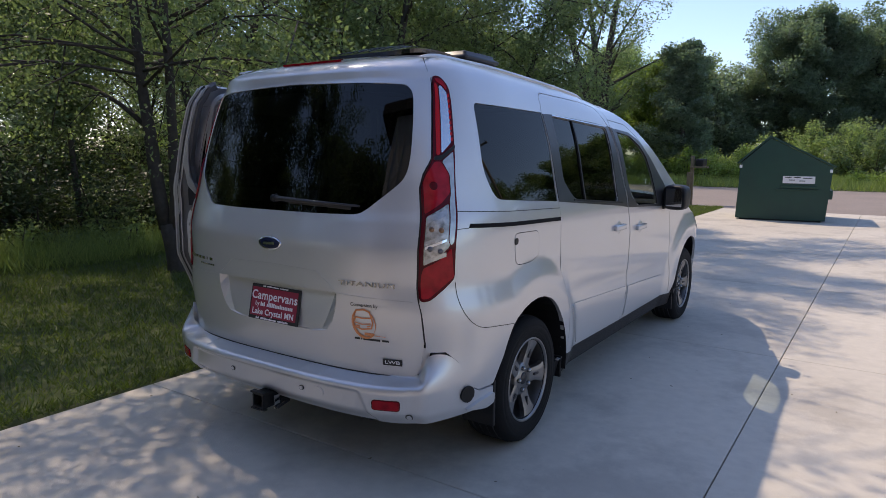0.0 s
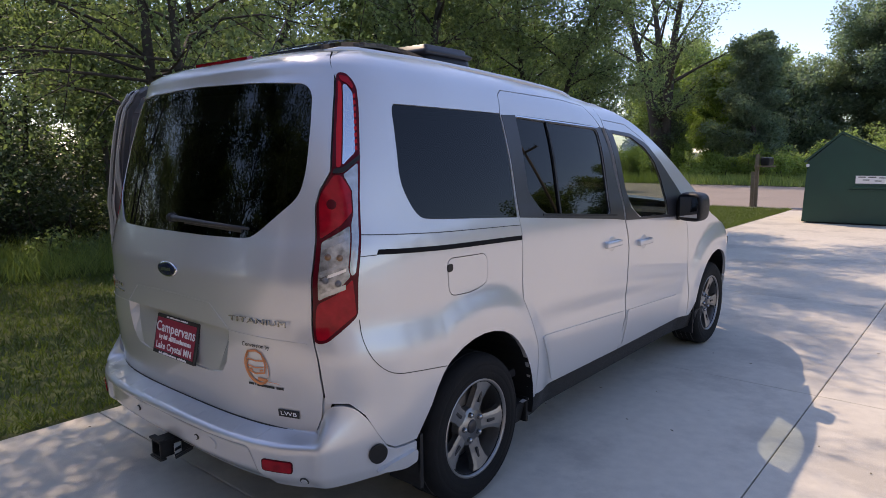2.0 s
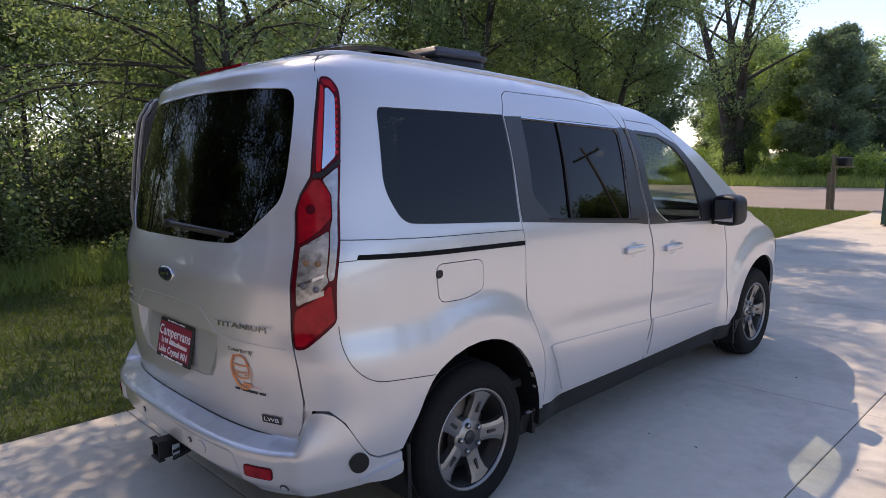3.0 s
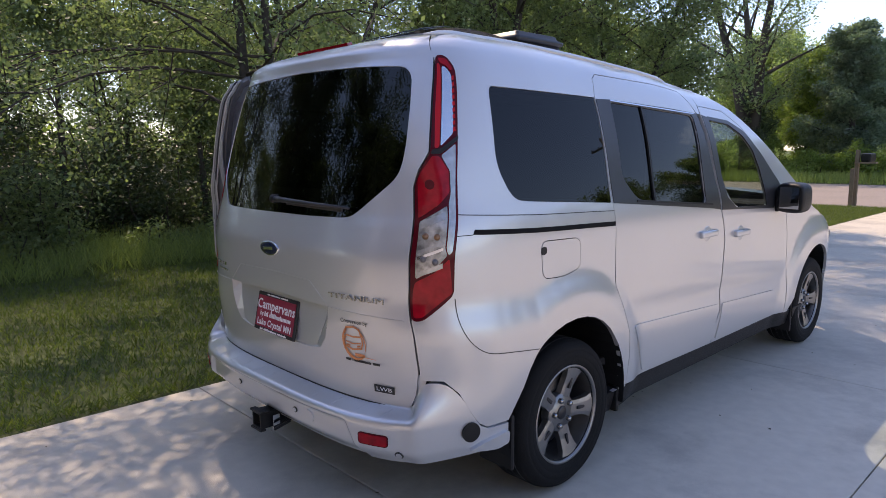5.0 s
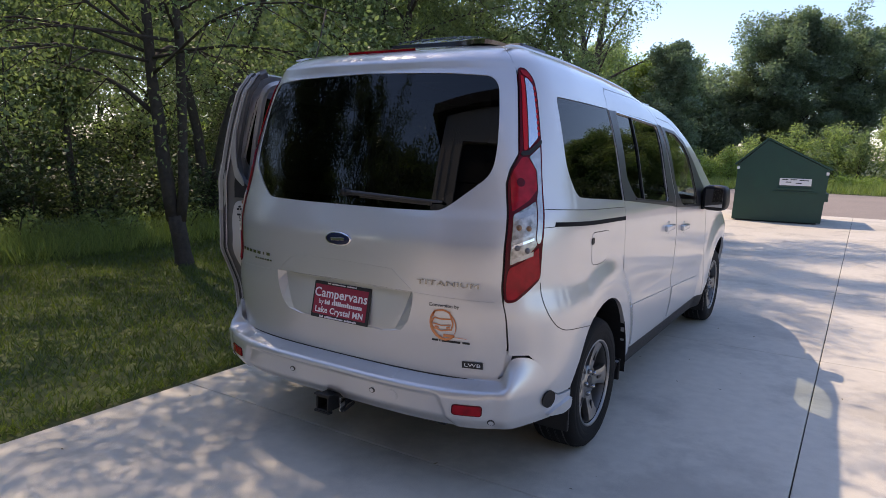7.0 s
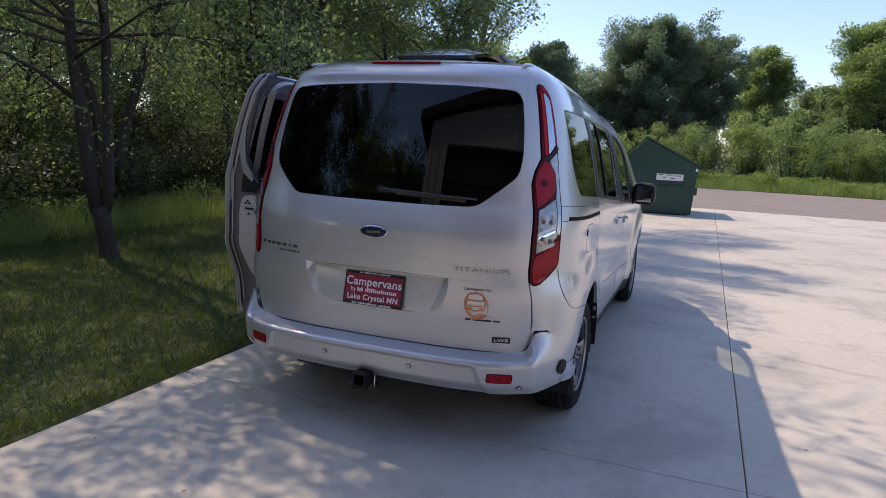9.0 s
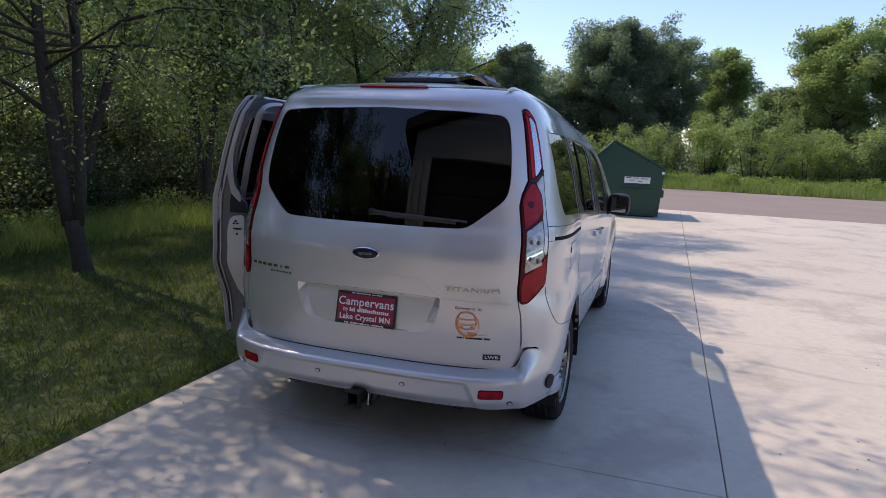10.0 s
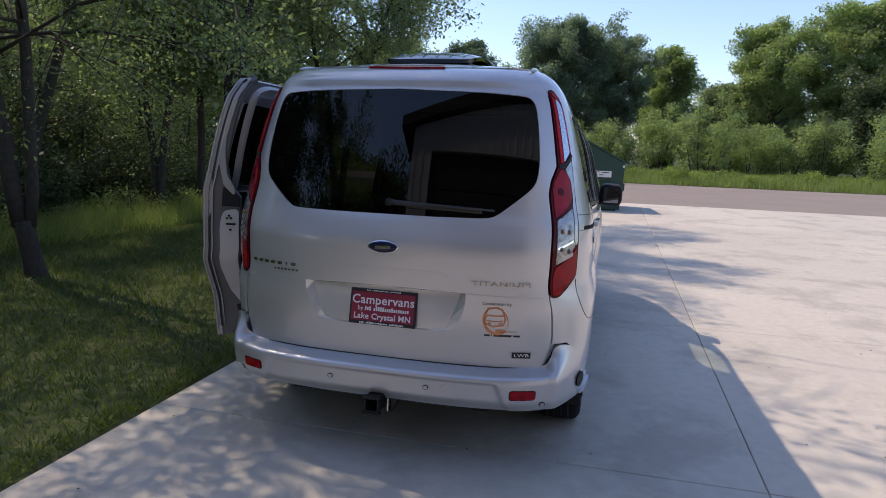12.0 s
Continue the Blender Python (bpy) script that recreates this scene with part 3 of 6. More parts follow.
REAR_GLASS = rounded(both(REAR_GLASS_HALF), [0.0 if abs(u) < 1e-6 else 0.03 for u, z in both(REAR_GLASS_HALF)])


def arch(yc, r=0.383, n=20, z0=0.24):
    """Points over a wheel, from behind it to ahead of it."""
    pts = []
    for i in range(n + 1):
        a = math.pi + 0.22 - (math.pi + 0.44) * i / n
        pts.append((Y(yc + math.cos(a) * r), 0.325 + math.sin(a) * r * 1.0))
    return pts


SLIDE_REAR = [(1.862, 1.702), (1.822, 1.68), (1.806, 1.64), (1.782, 1.592), (1.757, 1.148), (1.768, 1.05), (1.765, 0.903), (1.770, 0.782), (1.822, 0.673), (1.868, 0.561), (1.880, 0.45), (1.880, 0.31)]
SLIDE_FRONT = [(2.812, 0.30), (2.835, 0.40), (2.87, 0.49), (2.862, 0.56), (2.856, 0.72), (2.862, 0.88), (2.84, 0.97), (2.808, 1.044), (2.77, 1.30), (2.745, 1.545), (2.72, 1.60), (2.66, 1.672), (2.40, 1.693)]
DOOR_FRONT = [(3.835, 0.30), (3.835, 0.42), (3.832, 0.58), (3.80, 0.83), (3.74, 1.02), (3.60, 1.19), (3.42, 1.36), (3.25, 1.50), (3.08, 1.582), (2.83, 1.602)]
SLIDE_GLASS = rounded([(1.899, 1.582), (2.682, 1.545), (2.63, 1.092), (1.965, 1.145), (1.87, 1.25)], [0.02, 0.03, 0.03, 0.05, 0.03])
FRONT_GLASS = rounded([(2.862, 1.540), (3.10, 1.520), (3.24, 1.458), (3.35, 1.37), (3.405, 1.26), (3.445, 1.03), (3.02, 1.045), (2.90, 1.11), (2.865, 1.22)], [0.02, 0.1, 0.1, 0.1, 0.05, 0.02, 0.05, 0.06, 0.05])


def top_line(y):
    """The height at which the sides meet the roof, down the windscreen pillar to the bonnet."""
    return table([(-0.6, 1.797), (0.0, 1.797), (0.5, 1.780), (1.1, 1.745), (1.45, 1.702), (1.68, 1.635), (1.81, 1.575), (1.97, 1.48), (2.21, 1.345), (2.45, 1.195), (2.62, 1.085), (2.79, 0.99), (2.95, 0.935), (3.15, 0.895), (3.4, 0.85), (3.7, 0.78), (3.85, 0.74)], y)


for side in (1, -1):
    # rear quarter panel with its window, lamp corner and wheel arch
    outline = ([(0.622, 0.585), (0.700, 0.585), (0.76, 0.54)]
               + [(0.86, 0.42), (0.90, 0.40), (1.02, 0.40)] + [p for p in arch(0.005) if p[1] > 0.405 or p[0] > 1.5][1:-1]
               + [(1.775, 0.30), (1.880, 0.30)] + SLIDE_REAR[::-1] + [(2.40, 1.693), (2.66, 1.672), (2.722, 1.602), (2.748, 1.556), (2.782, 1.556), (2.796, 1.606), (2.80, 1.63)]
               + [(Y(y), top_line(y)) for y in (1.36, 1.2, 0.9, 0.6, 0.3, 0.0, -0.2)]
               + [(1.0, 1.799), (0.85, 1.799), (0.72, 1.795), (0.727, 1.75), (0.7245, 1.71)]
               + LAMP[:11] + [(0.609, 0.79), (0.6145, 0.717), (0.622, 0.62)])
    skin("quarter_panel", outline, PAINT, van, "", [grow(QUARTER_GLASS, 0.003), FLAP], step=0.030, flip=side, gap=GAP * 0.5)
    skin("quarter_window", QUARTER_GLASS, TINTED, van, "dark tinted glass", off=-0.003, rim=0.0, flip=side, step=0.06, bow=flat_side)
    skin("window_surround", grow(QUARTER_GLASS, 0.002), SEAL, van, "", [grow(QUARTER_GLASS, -0.010)], off=-0.006, rim=0.01, flip=side, step=0.06)
    if side > 0:
        flap = skin("fuel_flap", FLAP, PAINT, van, "", off=0.001, gap=0.003, flip=side)
        skin("finger_recess", rounded([(1.254, 1.012), (1.285, 1.012), (1.285, 0.985), (1.254, 0.98)], 0.012), TRIM, flap, off=0.003, rim=0.004, flip=side, step=0.02)
    else:
        skin("side_patch", FLAP, PAINT, van, off=0.0, gap=0.001, flip=side)
    # the slider's track and the body seams beside it
    skin("door_track", [(0.838, 1.086), (0.846, 1.103), (1.764, 1.066), (1.762, 1.047)], LINING, van, "black sliding door track", off=0.0025, rim=0.006, flip=side, step=0.05)
    for seam in ([(0.772, 1.1565), (0.772, 1.1535), (1.76, 1.110), (1.76, 1.113)], [(0.770, 1.085), (0.770, 1.082), (0.838, 1.084), (0.838, 1.087)],
                 strip([(0.7675, 0.872), (0.769, 0.79), (0.797, 0.725), (0.872, 0.670), (1.02, 0.657), (1.215, 0.6375)], 0.003)):
        skin("seam", seam, SEAL, van, off=0.0012, rim=0.002, flip=side, step=0.04)
    # tail lamp
    lamp = new("tail_lamp")
    lamp.parent = van
    lamp["label"] = "tall red and clear tail lamp"
    skin("lamp_channel", [(u - 0.012, z) for u, z in GATE_EDGE[:11]] + [(u + 0.016, z) for u, z in GATE_EDGE[:11][::-1]], SEAL, van, off=-0.016, rim=0.0, flip=side, step=0.03)
    skin("lamp_housing", LAMP, LENS_DEEP, lamp, off=0.006, rim=0.03, flip=side, step=0.02, gap=0.001)
    for nm, poly, mt, o in (
            ("upper_red_strip", [(0.738, 1.670), (0.752, 1.66), (0.735, 1.501), (0.719, 1.378), (0.701, 1.376), (0.712, 1.50)], LENS_BRIGHT, 0.010),
            ("upper_red_cap", [(0.742, 1.688), (0.785, 1.684), (0.81, 1.650), (0.799, 1.640), (0.775, 1.662), (0.752, 1.668)], LENS_RED, 0.009),
            ("upper_mirror_lens", [(0.757, 1.655), (0.772, 1.655), (0.797, 1.628), (0.790, 1.52), (0.780, 1.427), (0.724, 1.382), (0.739, 1.501)], LENS_MIRROR, 0.011),
            ("divider", [(0.691, 1.372), (0.722, 1.374), (0.800, 1.420), (0.800, 1.405), (0.724, 1.358), (0.686, 1.356)], TRIM, 0.011),
            ("brake_lens", [(0.690, 1.350), (0.717, 1.350), (0.750, 1.301), (0.748, 1.228), (0.706, 1.187), (0.634, 1.142), (0.638, 1.27), (0.652, 1.30)], LENS_RED, 0.010),
            ("side_mirror_strip", [(0.724, 1.352), (0.786, 1.392), (0.770, 1.22), (0.757, 1.03), (0.743, 1.022), (0.735, 1.045), (0.742, 1.19), (0.753, 1.225), (0.755, 1.30)], LENS_CLEAR, 0.009),
            ("clear_lens", [(0.640, 1.132), (0.714, 1.172), (0.736, 1.185), (0.730, 1.045), (0.740, 1.021), (0.696, 0.976), (0.636, 0.943)], LENS_FROST, 0.010),
            ("lower_red_lens", [(0.634, 0.932), (0.696, 0.965), (0.748, 1.012), (0.757, 0.895), (0.715, 0.862), (0.648, 0.810), (0.622, 0.808), (0.627, 0.90)], LENS_RED, 0.010)):
        skin(nm, rounded(poly, 0.009, 3), mt, lamp, off=o, rim=0.006, flip=side, step=0.02)
    for k, (u, z, mt) in enumerate(((0.662, 1.085, AMBER), (0.700, 1.082, AMBER), (0.660, 1.01, BULB_GREY), (0.700, 1.0, BULB_GREY))):
        p = body(u * 1.0, z)
        nn = normal_at(body, u, z, -1)
        if nn.y > 0:
            nn = -nn
        bm = bmesh.new()
        bmesh.ops.create_uvsphere(bm, u_segments=12, v_segments=8, radius=0.012, matrix=Matrix.Translation(Vector((p.x * side, p.y, p.z)) + Vector((nn.x * side, nn.y, nn.z)) * 0.006))
        part("bulb", bm, mt, lamp, "", True)
    for z0, z1, mt in ((1.150, 1.125, LENS_CLEAR), (1.056, 1.046, LENS_CLEAR), (1.036, 1.026, CHROME), (0.985, 0.968, LENS_CLEAR)):
        skin("reflector_band", [(0.642, z0 - 0.018), (0.724, z0 + 0.012), (0.724, z1 + 0.012), (0.642, z1 - 0.018)], mt, lamp, off=0.0115, rim=0.002, flip=side, step=0.02)
    for z0 in (1.255,):
        spot = [(0.678 + 0.017 * math.cos(a * 0.5236), z0 + 0.017 * math.sin(a * 0.5236)) for a in range(12)]
        skin("bulb_socket", spot, LENS_DEEP, lamp, off=0.0112, rim=0.002, flip=side, step=0.02)
    for k in range(9):
        z = 1.62 - k * 0.022
        u = 0.805 - (1.62 - z) * 0.1
        skin("reflector_facet", [(u - 0.008, z), (u + 0.003, z + 0.004), (u + 0.003, z - 0.010), (u - 0.008, z - 0.013)], LENS_BRIGHT, lamp, off=0.012, rim=0.003, flip=side, step=0.02)
    # front wing, bonnet edge and nose corner
    wing = ([(3.838, 0.30), (3.88, 0.30)] + [p for p in arch(FRONT_AXLE - 0.03) if p[1] > 0.30][1:] + [(4.70, 0.45), (4.88, 0.55), (4.88, 0.76)]
            + [(Y(y), top_line(y) - 0.002) for y in (3.15, 3.05, 2.95, 2.82, 2.72)] + [(3.82, 1.06)]
            + [(3.745, 1.025), (3.803, 0.83), (3.835, 0.58), (3.838, 0.42)])
    skin("front_wing", wing, PAINT, van, step=0.04, flip=side, gap=GAP * 0.5)
    # front door
    fd = ([(2.818, 0.30), (2.841, 0.40), (2.876, 0.49), (2.868, 0.56), (2.862, 0.72), (2.868, 0.88), (2.846, 0.97), (2.814, 1.044), (2.796, 1.30), (2.785, 1.545), (2.80, 1.602)][::-1] + DOOR_FRONT[:-1])
    fdoor = skin("front_door", fd, PAINT, van, "", [FRONT_GLASS], step=0.035, flip=side, gap=GAP)
    skin("front_window", FRONT_GLASS, CLEAR_GLASS, fdoor, "clear side window", off=-0.006, rim=0.0, flip=side, step=0.06, bow=flat_side)
    skin("pillar_trim", [(2.793, 1.552), (2.862, 1.540), (2.865, 1.22), (2.895, 1.11), (3.0, 1.050), (3.55, 1.03), (3.55, 1.01), (2.82, 1.046), (2.80, 1.30)], DARK_GREY, fdoor, off=0.002, rim=0.006, flip=side, step=0.04)
    skin("window_frame", [(2.862, 1.546), (3.10, 1.530), (3.26, 1.478), (3.45, 1.345), (3.64, 1.185), (3.76, 1.06), (3.74, 1.015), (3.435, 1.025), (3.395, 1.25), (3.34, 1.36), (3.235, 1.448), (3.09, 1.508), (2.862, 1.526)], DARK_GREY, fdoor, off=0.0015, rim=0.006, flip=side, step=0.04)
    skin("centre_pillar", [(2.70, 0.32), (2.95, 0.32), (2.95, 0.9), (2.86, 1.05), (2.83, 1.556), (2.70, 1.556), (2.74, 1.05), (2.78, 0.9)], TRIM, van, off=-0.014, rim=0.0, flip=side, step=0.06)
    skin("door_panel", rounded([(2.893, 0.520), (3.66, 0.480), (3.70, 0.43), (3.70, 0.325), (2.855, 0.325), (2.885, 0.44)], [0.005, 0.02, 0.02, 0.005, 0.005, 0.02]), PAINT, fdoor, off=0.006, rim=0.006, flip=side, step=0.03)
    # pillar and sill
    skin("sill", [(Y(0.30), 0.30), (Y(2.75), 0.30), (Y(2.75), 0.20), (Y(0.30), 0.20)], TRIM, van, "black plastic sill", off=-0.006, rim=0.06, flip=side, step=0.08)
    pil = [(2.80, 1.602), (3.08, 1.584), (3.25, 1.502), (3.42, 1.362), (3.60, 1.192), (3.70, 1.08), (3.74, 1.03), (3.80, 1.06)] + [(Y(y), top_line(y)) for y in (2.64, 2.55, 2.45, 2.3, 2.1, 1.9, 1.75, 1.6, 1.36)] + [(2.80, 1.63)]
    skin("windscreen_pillar", pil, PAINT, van, step=0.03, flip=side, gap=0.001)


def sliding_door(side, move, label):
    """A sliding door with its window, trim, handle and inner shell."""
    outline = SLIDE_REAR + SLIDE_FRONT
    door = skin("sliding_door", outline, PAINT, van, label, [SLIDE_GLASS], step=0.035, flip=side, gap=GAP, move=move)
    skin("window_pane", SLIDE_GLASS, TINTED, door, "dark tinted glass", off=-0.007, rim=0.0, flip=side, step=0.06, bow=flat_side, move=move)
    trim = [(1.790, 1.588), (1.90, 1.590), (2.45, 1.572), (2.735, 1.556), (2.765, 1.30), (2.80, 1.048), (2.70, 1.062), (1.765, 1.143)]
    skin("pillar_trim", trim, DARK_GREY, door, "dark grey window surround", [SLIDE_GLASS], off=0.0025, rim=0.006, flip=side, step=0.05, move=move)
    skin("window_strip", [(1.90, 1.589), (2.70, 1.556), (2.70, 1.551), (1.90, 1.583)], CHROME, door, off=0.004, rim=0.003, flip=side, step=0.06, move=move)
    skin("door_panel", rounded([(1.935, 0.574), (2.845, 0.524), (2.82, 0.325), (2.065, 0.325), (2.022, 0.40)], [0.02, 0.005, 0.005, 0.02, 0.04]), PAINT, door, off=0.006, rim=0.006, flip=side, step=0.03, move=move)
    skin("divider_bar", [(2.160, 1.570), (2.175, 1.569), (2.128, 1.132), (2.113, 1.133)], TRIM, door, off=0.001, rim=0.01, flip=side, step=0.06, move=move)
    skin("belt_moulding", [(1.955, 1.146), (2.70, 1.088), (2.70, 1.079), (1.955, 1.137)], TRIM, door, off=0.006, rim=0.006, flip=side, step=0.06, move=move)
    return door


def handle(y, z, side, parent, move=(0, 0, 0), lead=1):
    """A body-coloured grip over a shallow cup."""
    x = half_width(y, z)
    bm = bmesh.new()
    bmesh.ops.create_uvsphere(bm, u_segments=20, v_segments=10, radius=1, matrix=Matrix.Translation((side * (x - 0.002) + move[0], y + move[1], z)) @ Matrix.Diagonal((0.006, 0.05, 0.043, 1)))
    part("handle_cup", bm, PAINT, parent, "", True)
    bm = bmesh.new()
    box(bm, side * (x + 0.004) - 0.016 + move[0], y - 0.085 + move[1], z - 0.017, side * (x + 0.004) + 0.018 * side + 0.0 + move[0] + (0.016 if side < 0 else 0), y + 0.095 + move[1], z + 0.017, 0.008)
    part("handle", bm, PAINT, parent, "", True)


closed = sliding_door(1, None, "closed sliding door")
opened = sliding_door(-1, (-0.215, -0.87, 0.045), "sliding door standing open, pushed back along the side")
handle(1.235, 0.932, 1, closed)
for ob in [o for o in van.children if o.name.startswith("front_door")]:
    handle(1.655, 0.900, 1 if ob.bound_box[0][0] > 0 else -1, ob)

# the open door's inner shell, shut face, seals and latch
DX, DY, DZ = -0.215, -0.87, 0.045
REAR_EDGE = sorted((z, u) for u, z in SLIDE_REAR)


def shut(d, z):
    """The rear end of the open door: d metres inboard of its skin."""
    y = BACK + table(REAR_EDGE, z) - REACH
    return Vector((-half_width(y, z) + DX + d, y + DY + 0.006 + 0.22 * d, z + DZ))


def plate_on_door(name, poly, mat, off, label="", rim=0.006):
    return skin(name, poly, mat, opened, label, fn=shut, off=off, rim=rim, step=0.03)


plate_on_door("shut_face", [(0.0, 0.315), (0.07, 0.33), (0.15, 0.40), (0.185, 0.46), (0.185, 1.09), (0.12, 1.17), (0.088, 1.26), (0.078, 1.45), (0.072, 1.60), (0.066, 1.70), (0.03, 1.715), (0.0, 1.67)], INNER_DARK, 0.0, "darker grey door end", 0.03)
plate_on_door("outer_flange", [(0.0, 0.32), (0.030, 0.33), (0.030, 0.95), (0.030, 1.25), (0.030, 1.69), (0.0, 1.69)], INNER, 0.006)
plate_on_door("upper_flange", rounded([(0.038, 1.20), (0.062, 1.30), (0.062, 1.62), (0.064, 1.69), (0.036, 1.69)], 0.02), INNER, 0.010)
plate_on_door("belt_bulge", rounded([(0.0, 1.225), (0.024, 1.22), (0.048, 1.14), (0.048, 1.03), (0.026, 0.97), (0.0, 0.97)], 0.01), INNER, 0.014)
plate_on_door("pillar_swoop", rounded([(0.040, 1.42), (0.060, 1.42), (0.076, 1.31), (0.105, 1.205), (0.16, 1.135), (0.16, 1.105), (0.10, 1.155), (0.052, 1.27)], 0.015), INNER, 0.014)
# Flat dark plates stand in for the shaded hollows of the door end.
plate_on_door("latch_pocket", [(0.10, 1.165), (0.185, 1.10), (0.185, 1.045), (0.095, 1.045)], CABIN, 0.008)
plate_on_door("latch_panel", rounded([(0.105, 1.025), (0.185, 1.035), (0.185, 0.50), (0.155, 0.51), (0.110, 0.58), (0.090, 0.72), (0.088, 0.95)], 0.03), INNER_LIGHT, 0.016, "pale latch panel")
plate_on_door("lower_pocket", rounded([(0.12, 0.50), (0.18, 0.50), (0.18, 0.44), (0.145, 0.41)], 0.01), CABIN, 0.008)
plate_on_door("top_plug", [(0.045 + 0.008 * math.cos(k * 0.7), 1.674 + 0.008 * math.sin(k * 0.7)) for k in range(9)], TRIM, 0.014)
for d in (0.010, 0.034, 0.050):
    bm = bmesh.new()
    tube(bm, [shut(d, z) + Vector((0, -0.012, 0)) for z in np.linspace(0.34 + d, 1.68, 40)], [0.0035] * 40, 6)
    part("seal_ridge", bm, INNER_LIGHT if d != 0.034 else SEAL, opened, "", True)
skin("inner_frame", rounded([(1.86, 1.10), (2.78, 1.06), (2.70, 1.695), (1.93, 1.712), (1.845, 1.66)], [0.01, 0.01, 0.03, 0.06, 0.05]), INNER_LIGHT, opened, "painted inner window frame", [rounded([(1.868, 1.650), (2.67, 1.635), (2.74, 1.095), (1.878, 1.13)], 0.03)], off=-0.070, rim=0.03, flip=-1, step=0.06, move=(DX, DY, DZ))
skin("inner_lining", [(1.90, 0.33), (2.80, 0.33), (2.80, 1.05), (2.74, 1.10), (1.88, 1.13), (1.86, 1.1)], LINING, opened, "dark door lining", off=-0.10, rim=0.0, flip=-1, step=0.08, move=(DX, DY, DZ))
for d, z in ((0.130, 0.985), (0.140, 0.998), (0.150, 0.985), (0.148, 0.925)):
    bm = bmesh.new()
    bmesh.ops.create_cone(bm, cap_ends=True, segments=10, radius1=0.006, radius2=0.005, depth=0.012, matrix=Matrix.Translation(shut(d, z) + Vector((0, -0.018, 0))) @ pose(0, 0, 0, 90, 0, 0))
    part("latch_bolt", bm, TRIM, opened)
bm = bmesh.new()
c = shut(0.145, 0.955)
box(bm, c.x - 0.02, c.y - 0.025, c.z - 0.005, c.x + 0.03, c.y - 0.01, c.z + 0.005, 0.002)
part("latch", bm, TRIM, opened, "black door latch")

# tailgate
gate_half = [(0.0, GATE_TOP + 0.004)] + [(0.50, GATE_TOP + 0.003), (0.712, GATE_TOP), (0.7275, 1.75)] + GATE_EDGE + [(0.40, 0.470), (0.0, 0.468)]
tailgate = skin("tailgate", both(gate_half), PAINT, van, "", [REAR_GLASS, both(RECESS_HALF)], step=0.02, gap=0.002)
skin("rear_window", REAR_GLASS, TINTED, tailgate, "dark tinted rear window", off=-0.004, rim=0.0, step=0.05, gap=0.002, bow=flat_rear)
skin("window_border", REAR_GLASS, GLOSS_BLACK, tailgate, "", [grow(REAR_GLASS, -0.035)], off=-0.007, rim=0.004, step=0.05, gap=0.001)


def recess_depth(u, z):
    return -0.028 * min(max((z - 0.622) / 0.17, 0), 1) - 0.002


FLOOR_HALF = [(0.0, 0.806), (0.292, 0.800), (0.278, 0.755), (0.254, 0.682), (0.236, 0.638), (0.19, 0.6262), (0.0, 0.6245)]
skin("plate_recess", both(FLOOR_HALF), PAINT, tailgate, off=recess_depth, rim=-0.0, step=0.02)
vs, fs, lip = [], [], both(RECESS_HALF)
for (u, z), (uf, zf) in zip(lip, both(FLOOR_HALF)):
    n = normal_at(body, uf, zf, 1)
    n = n if n.y < 0 else -n
    vs += [body(u, z), body(uf, zf) + n * recess_depth(uf, zf)]
for i in range(len(lip)):
    j = (i + 1) % len(lip)
    a, b, c, d = vs[2 * i], vs[2 * j], vs[2 * j + 1], vs[2 * i + 1]
    k = len(vs)
    vs += [a, b, c, d]
    fs.append((k, k + 1, k + 2, k + 3))
link_mesh("recess_wall", vs, fs, PAINT, tailgate, smooth=False)
for poly in ([(0.312, 0.8085), (0.312, 0.8050), (0.585, 0.7935), (0.585, 0.7965)], [(-0.312, 0.8085), (-0.312, 0.8050), (-0.585, 0.7935), (-0.585, 0.7965)]):
    skin("crease", poly, PAINT, tailgate, off=0.003, rim=0.003, step=0.04)
skin("brow_crease", both([(0.0, 0.899), (0.235, 0.893), (0.312, 0.816), (0.309, 0.816), (0.233, 0.890), (0.0, 0.896)]), PAINT, tailgate, off=0.002, rim=0.002, step=0.04)
high = skin("high_brake_lamp", both([(0.0, 1.797), (0.20, 1.797), (0.225, 1.786), (0.0, 1.784)]), LENS_RED, tailgate, "red high-level brake lamp", off=0.009, rim=0.012, step=0.03)

# Dark strip on the gate stands in for the shade in its lower gap.
skin("gate_seal", both([(0.0, 0.4765), (0.40, 0.4785), (0.568, 0.4775), (0.568, 0.470), (0.40, 0.470), (0.0, 0.468)]), SEAL, tailgate, off=0.0025, rim=0.003, step=0.04)

# wiper
wp, wt = body(0.012, 1.187), body(0.41, 1.172)
bm = bmesh.new()
tube(bm, [wp + Vector((0, -0.028, 0)), wp.lerp(wt, 0.12) + Vector((0, -0.030, 0)), wp.lerp(wt, 0.5) + Vector((0, -0.03, 0.0)), wt + Vector((0, -0.02, 0))], [0.014, 0.011, 0.008, 0.005], 8)
wiper = part("wiper_arm", bm, DARK_GREY, tailgate, "dark grey rear wiper", True)
bm = bmesh.new()
revolve(bm, [(0.0, 0.03), (0.013, 0.03), (0.017, 0.02), (0.018, 0.0)], 16, Matrix.Translation(wp + Vector((0, -0.012, 0))) @ pose(0, 0, 0, 90, 0, 0))
part("wiper_pivot", bm, TRIM, wiper, "", True)
bm = bmesh.new()
box(bm, -0.17, -0.006, -0.007, 0.17, 0.006, 0.007, 0.002, Matrix.Translation(wp.lerp(wt, 0.52) + Vector((0, -0.012, -0.012))) @ pose(0, 0, 0, 0, math.degrees(math.atan2(0.015, 0.4)), 4))
part("wiper_blade", bm, SEAL, wiper)

